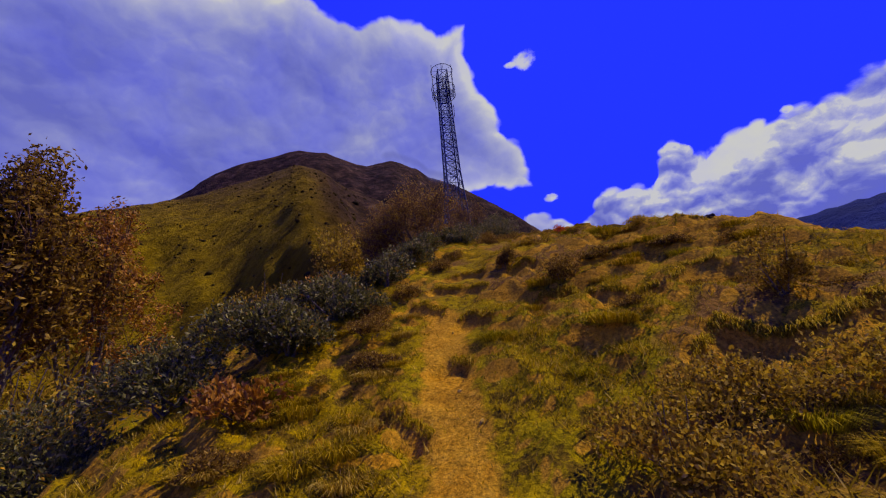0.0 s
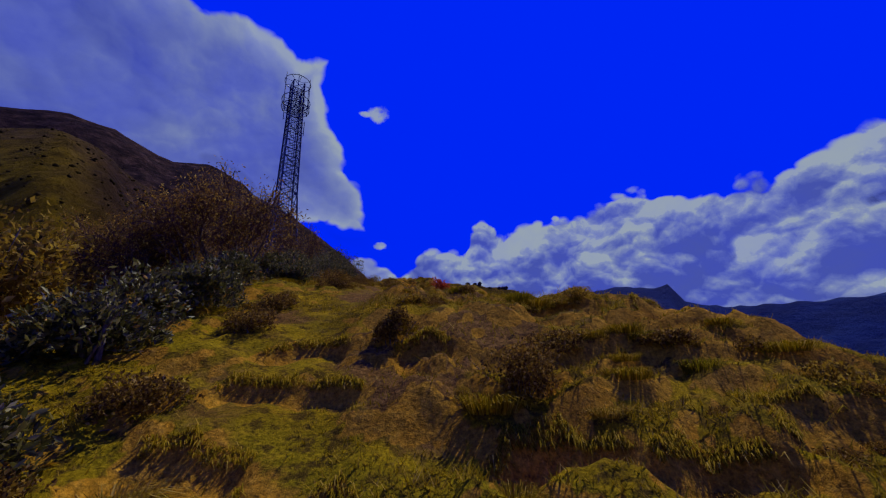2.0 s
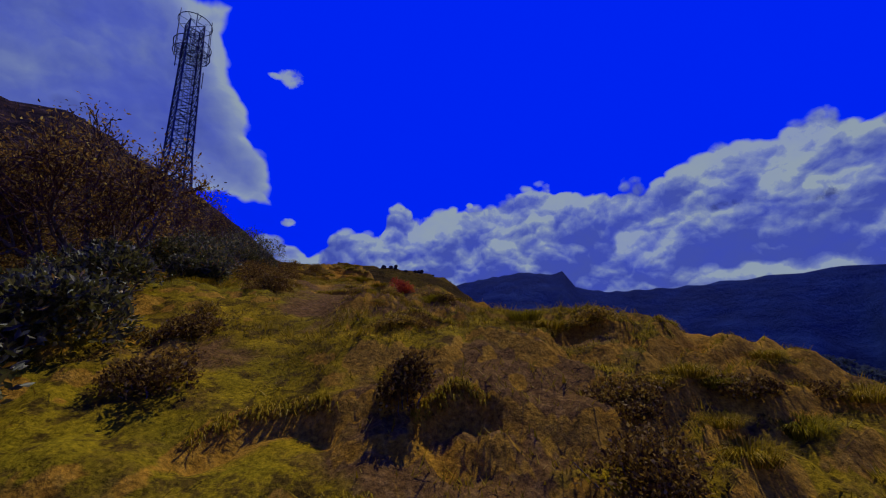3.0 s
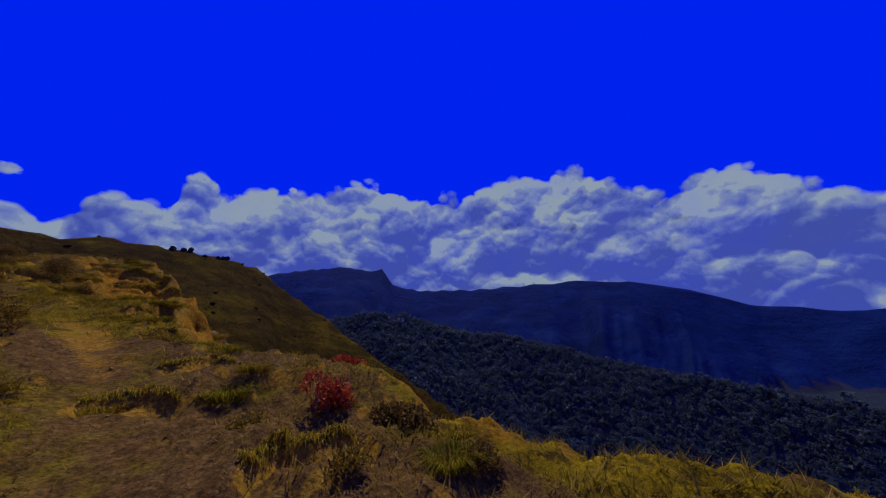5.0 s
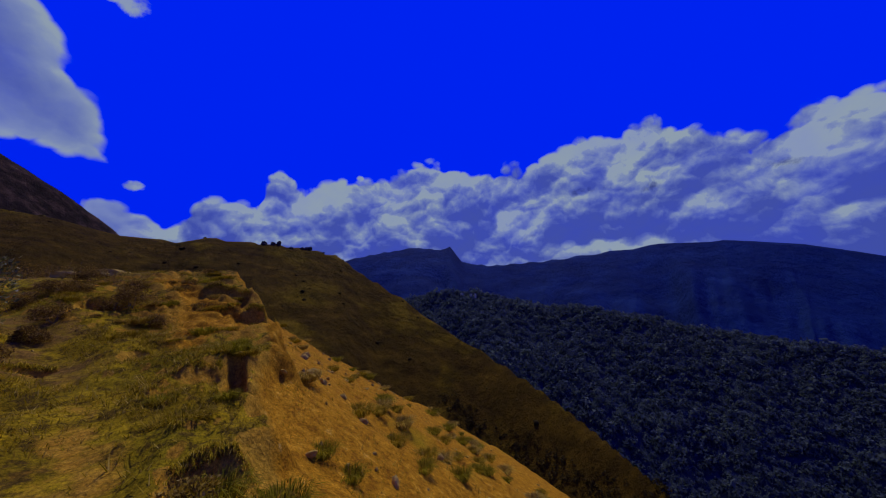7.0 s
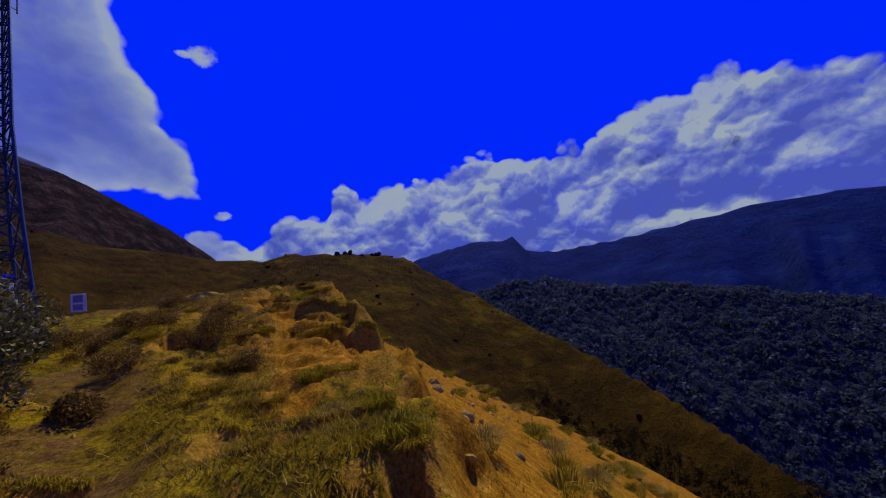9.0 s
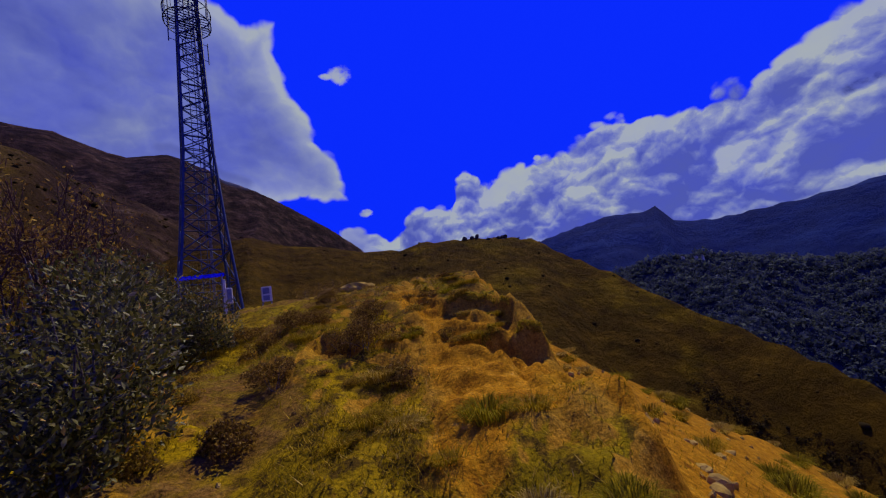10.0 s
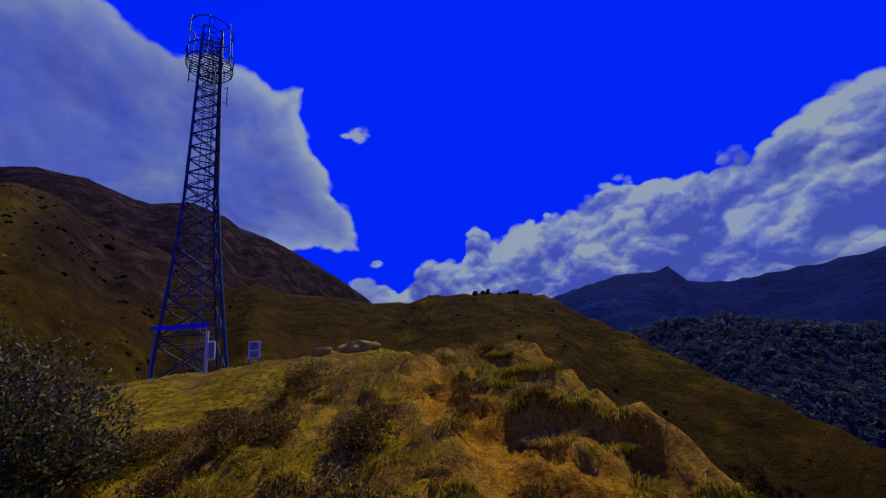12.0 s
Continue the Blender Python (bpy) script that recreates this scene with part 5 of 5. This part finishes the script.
# dark scrub between the scree and the hill: few bushes, the rest stands for shadow
run = np.linspace(0, 1, 260) ** 0.9
gx = np.interp(run, [0, 0.3, 0.55, 0.8, 1.0], [79, 78, 79, 74, 67]) + rng.normal(0, 2.2, 260)
gy = np.interp(run, [0, 0.3, 0.55, 0.8, 1.0], [90, 78, 62, 45, 27]) + rng.normal(0, 2.2, 260)
sprays("gully_shade_scrub", gx, gy, land(gx, gy)[0], rng.uniform(0.4, 1.5, 260), "dark scrub standing in for gully shadow and a few bushes below the hill", 30, 0.9, M_SCRUB)


def build_crag(az, dist, size, n):
    t = tagged(empty("rock_outcrop", (0, 0, 0)), "dark jagged rock outcrop on the hill skyline", "rock", "outcrops on the hill skyline")
    a = radians(az)
    cx, cy = EYE[0] - math.sin(a) * dist, EYE[1] + math.cos(a) * dist
    t.location = (cx, cy, height(cx, cy))
    for k in range(n):
        bm = bmesh.new()
        bmesh.ops.create_icosphere(bm, subdivisions=2, radius=size * rng.uniform(0.5, 1.0))
        off = Vector(rng.uniform(0, 50, 3))
        side = rng.normal(0, size * 1.6)
        for v in bm.verts:
            v.co *= 1 + 0.7 * noise.noise(v.co * (1.4 / size) + off)
            v.co += Vector((math.cos(a) * side, math.sin(a) * side, size * 0.15))
        part("rock", bm, M_DARKROCK, t)


build_crag(-21.5, 184, 1.5, 5)
build_crag(-26.3, 184, 1.3, 4)
build_crag(-24.0, 182, 0.8, 4)


def build_house(az, dist, size):
    a = radians(az)
    x, y = EYE[0] - math.sin(a) * dist, EYE[1] + math.cos(a) * dist
    t = tagged(empty("house", (x, y, height(x, y) + 4), rng.uniform(0, 90)), "tiny white-walled house far across the valley", "house", "far hamlet")
    bm = bmesh.new()
    box(bm, (-size, -size * 0.6, -8), (size, size * 0.6, 2.5))
    part("wall", bm, M_WHITE, t)
    bm = bmesh.new()
    for s in (-1, 1):
        v = [bm.verts.new(c) for c in ((-size * 1.1, s * size * 0.75, 2.4), (size * 1.1, s * size * 0.75, 2.4), (size * 1.1, 0, 4.2), (-size * 1.1, 0, 4.2))]
        bm.faces.new(v)
    bmesh.ops.solidify(bm, geom=bm.faces[:], thickness=0.2)
    part("roof", bm, M_GREYPANEL, t)


for a in (-49.2, -50.6, -51.2):
    build_house(a, 706, 2.6)


# ---- mist on the mountain tops ----
def mist_material():
    m = bpy.data.materials.new("cloud_mist")
    m.use_nodes = True
    N = Nodes(m.node_tree)
    p = position(N)
    thick, *_ = attribute(N, "thickness")
    n = N.noise(N.vec("MULTIPLY", p, (1.0, 1.0, 1.5)), 0.0045, 7.0, 0.62)
    a = N.math("ADD", thick, N.math("MULTIPLY", N.math("SUBTRACT", n, 0.5), 1.7))
    a = N.math("MULTIPLY", N.step(a, 0.45, 1.25, 0.0, 0.9), N.step(thick, 0.0, 0.35))
    # self-lit: the daylight on the mist is put in as emission
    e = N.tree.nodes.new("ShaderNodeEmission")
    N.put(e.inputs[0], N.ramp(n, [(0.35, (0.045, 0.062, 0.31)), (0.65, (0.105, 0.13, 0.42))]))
    tr = N.tree.nodes.new("ShaderNodeBsdfTransparent")
    mx = N.tree.nodes.new("ShaderNodeMixShader")
    N.put(mx.inputs[0], a)
    N.tree.links.new(tr.outputs[0], mx.inputs[1])
    N.tree.links.new(e.outputs[0], mx.inputs[2])
    out = N.tree.nodes.new("ShaderNodeOutputMaterial")
    N.tree.links.new(mx.outputs[0], out.inputs[0])
    return m


M_MIST = mist_material()


def build_mist(dist, sky, az_lo, az_hi, below, above, label):
    """A bank of mist standing along a mountain crest."""
    azs = np.linspace(az_lo, az_hi, 120)
    ks = np.linspace(-1, 1, 17)
    A, K = np.meshgrid(azs, ks)
    base = np.interp(A, [a for a, _ in sky], [e for _, e in sky])
    E = base + np.where(K < 0, K * below, K * above)
    a = np.radians(A)
    P = np.stack([EYE[0] - np.sin(a) * dist, EYE[1] + np.cos(a) * dist, EYE[2] + dist * np.tan(np.radians(E))], -1)
    n, m = A.shape
    idx = np.arange(n * m).reshape(n, m)
    faces = np.stack([idx[:-1, :-1], idx[:-1, 1:], idx[1:, 1:], idx[1:, :-1]], -1).reshape(-1, 4)
    ob = mesh_object("cloud_mist", P.reshape(-1, 3), faces, M_MIST, smooth=True)
    ends = smooth(az_lo, az_lo + 2.5, A) * smooth(az_hi, az_hi - 2.5, A)
    thick = smooth(-1.0, 0.6, K) * smooth(1.0, 0.3, K) * ends
    at = ob.data.color_attributes.new("thickness", "FLOAT_COLOR", "POINT")
    at.data.foreach_set("color", np.repeat(thick.ravel().astype(np.float32), 4))
    tagged(ob, label, "cloud", kind="stuff")


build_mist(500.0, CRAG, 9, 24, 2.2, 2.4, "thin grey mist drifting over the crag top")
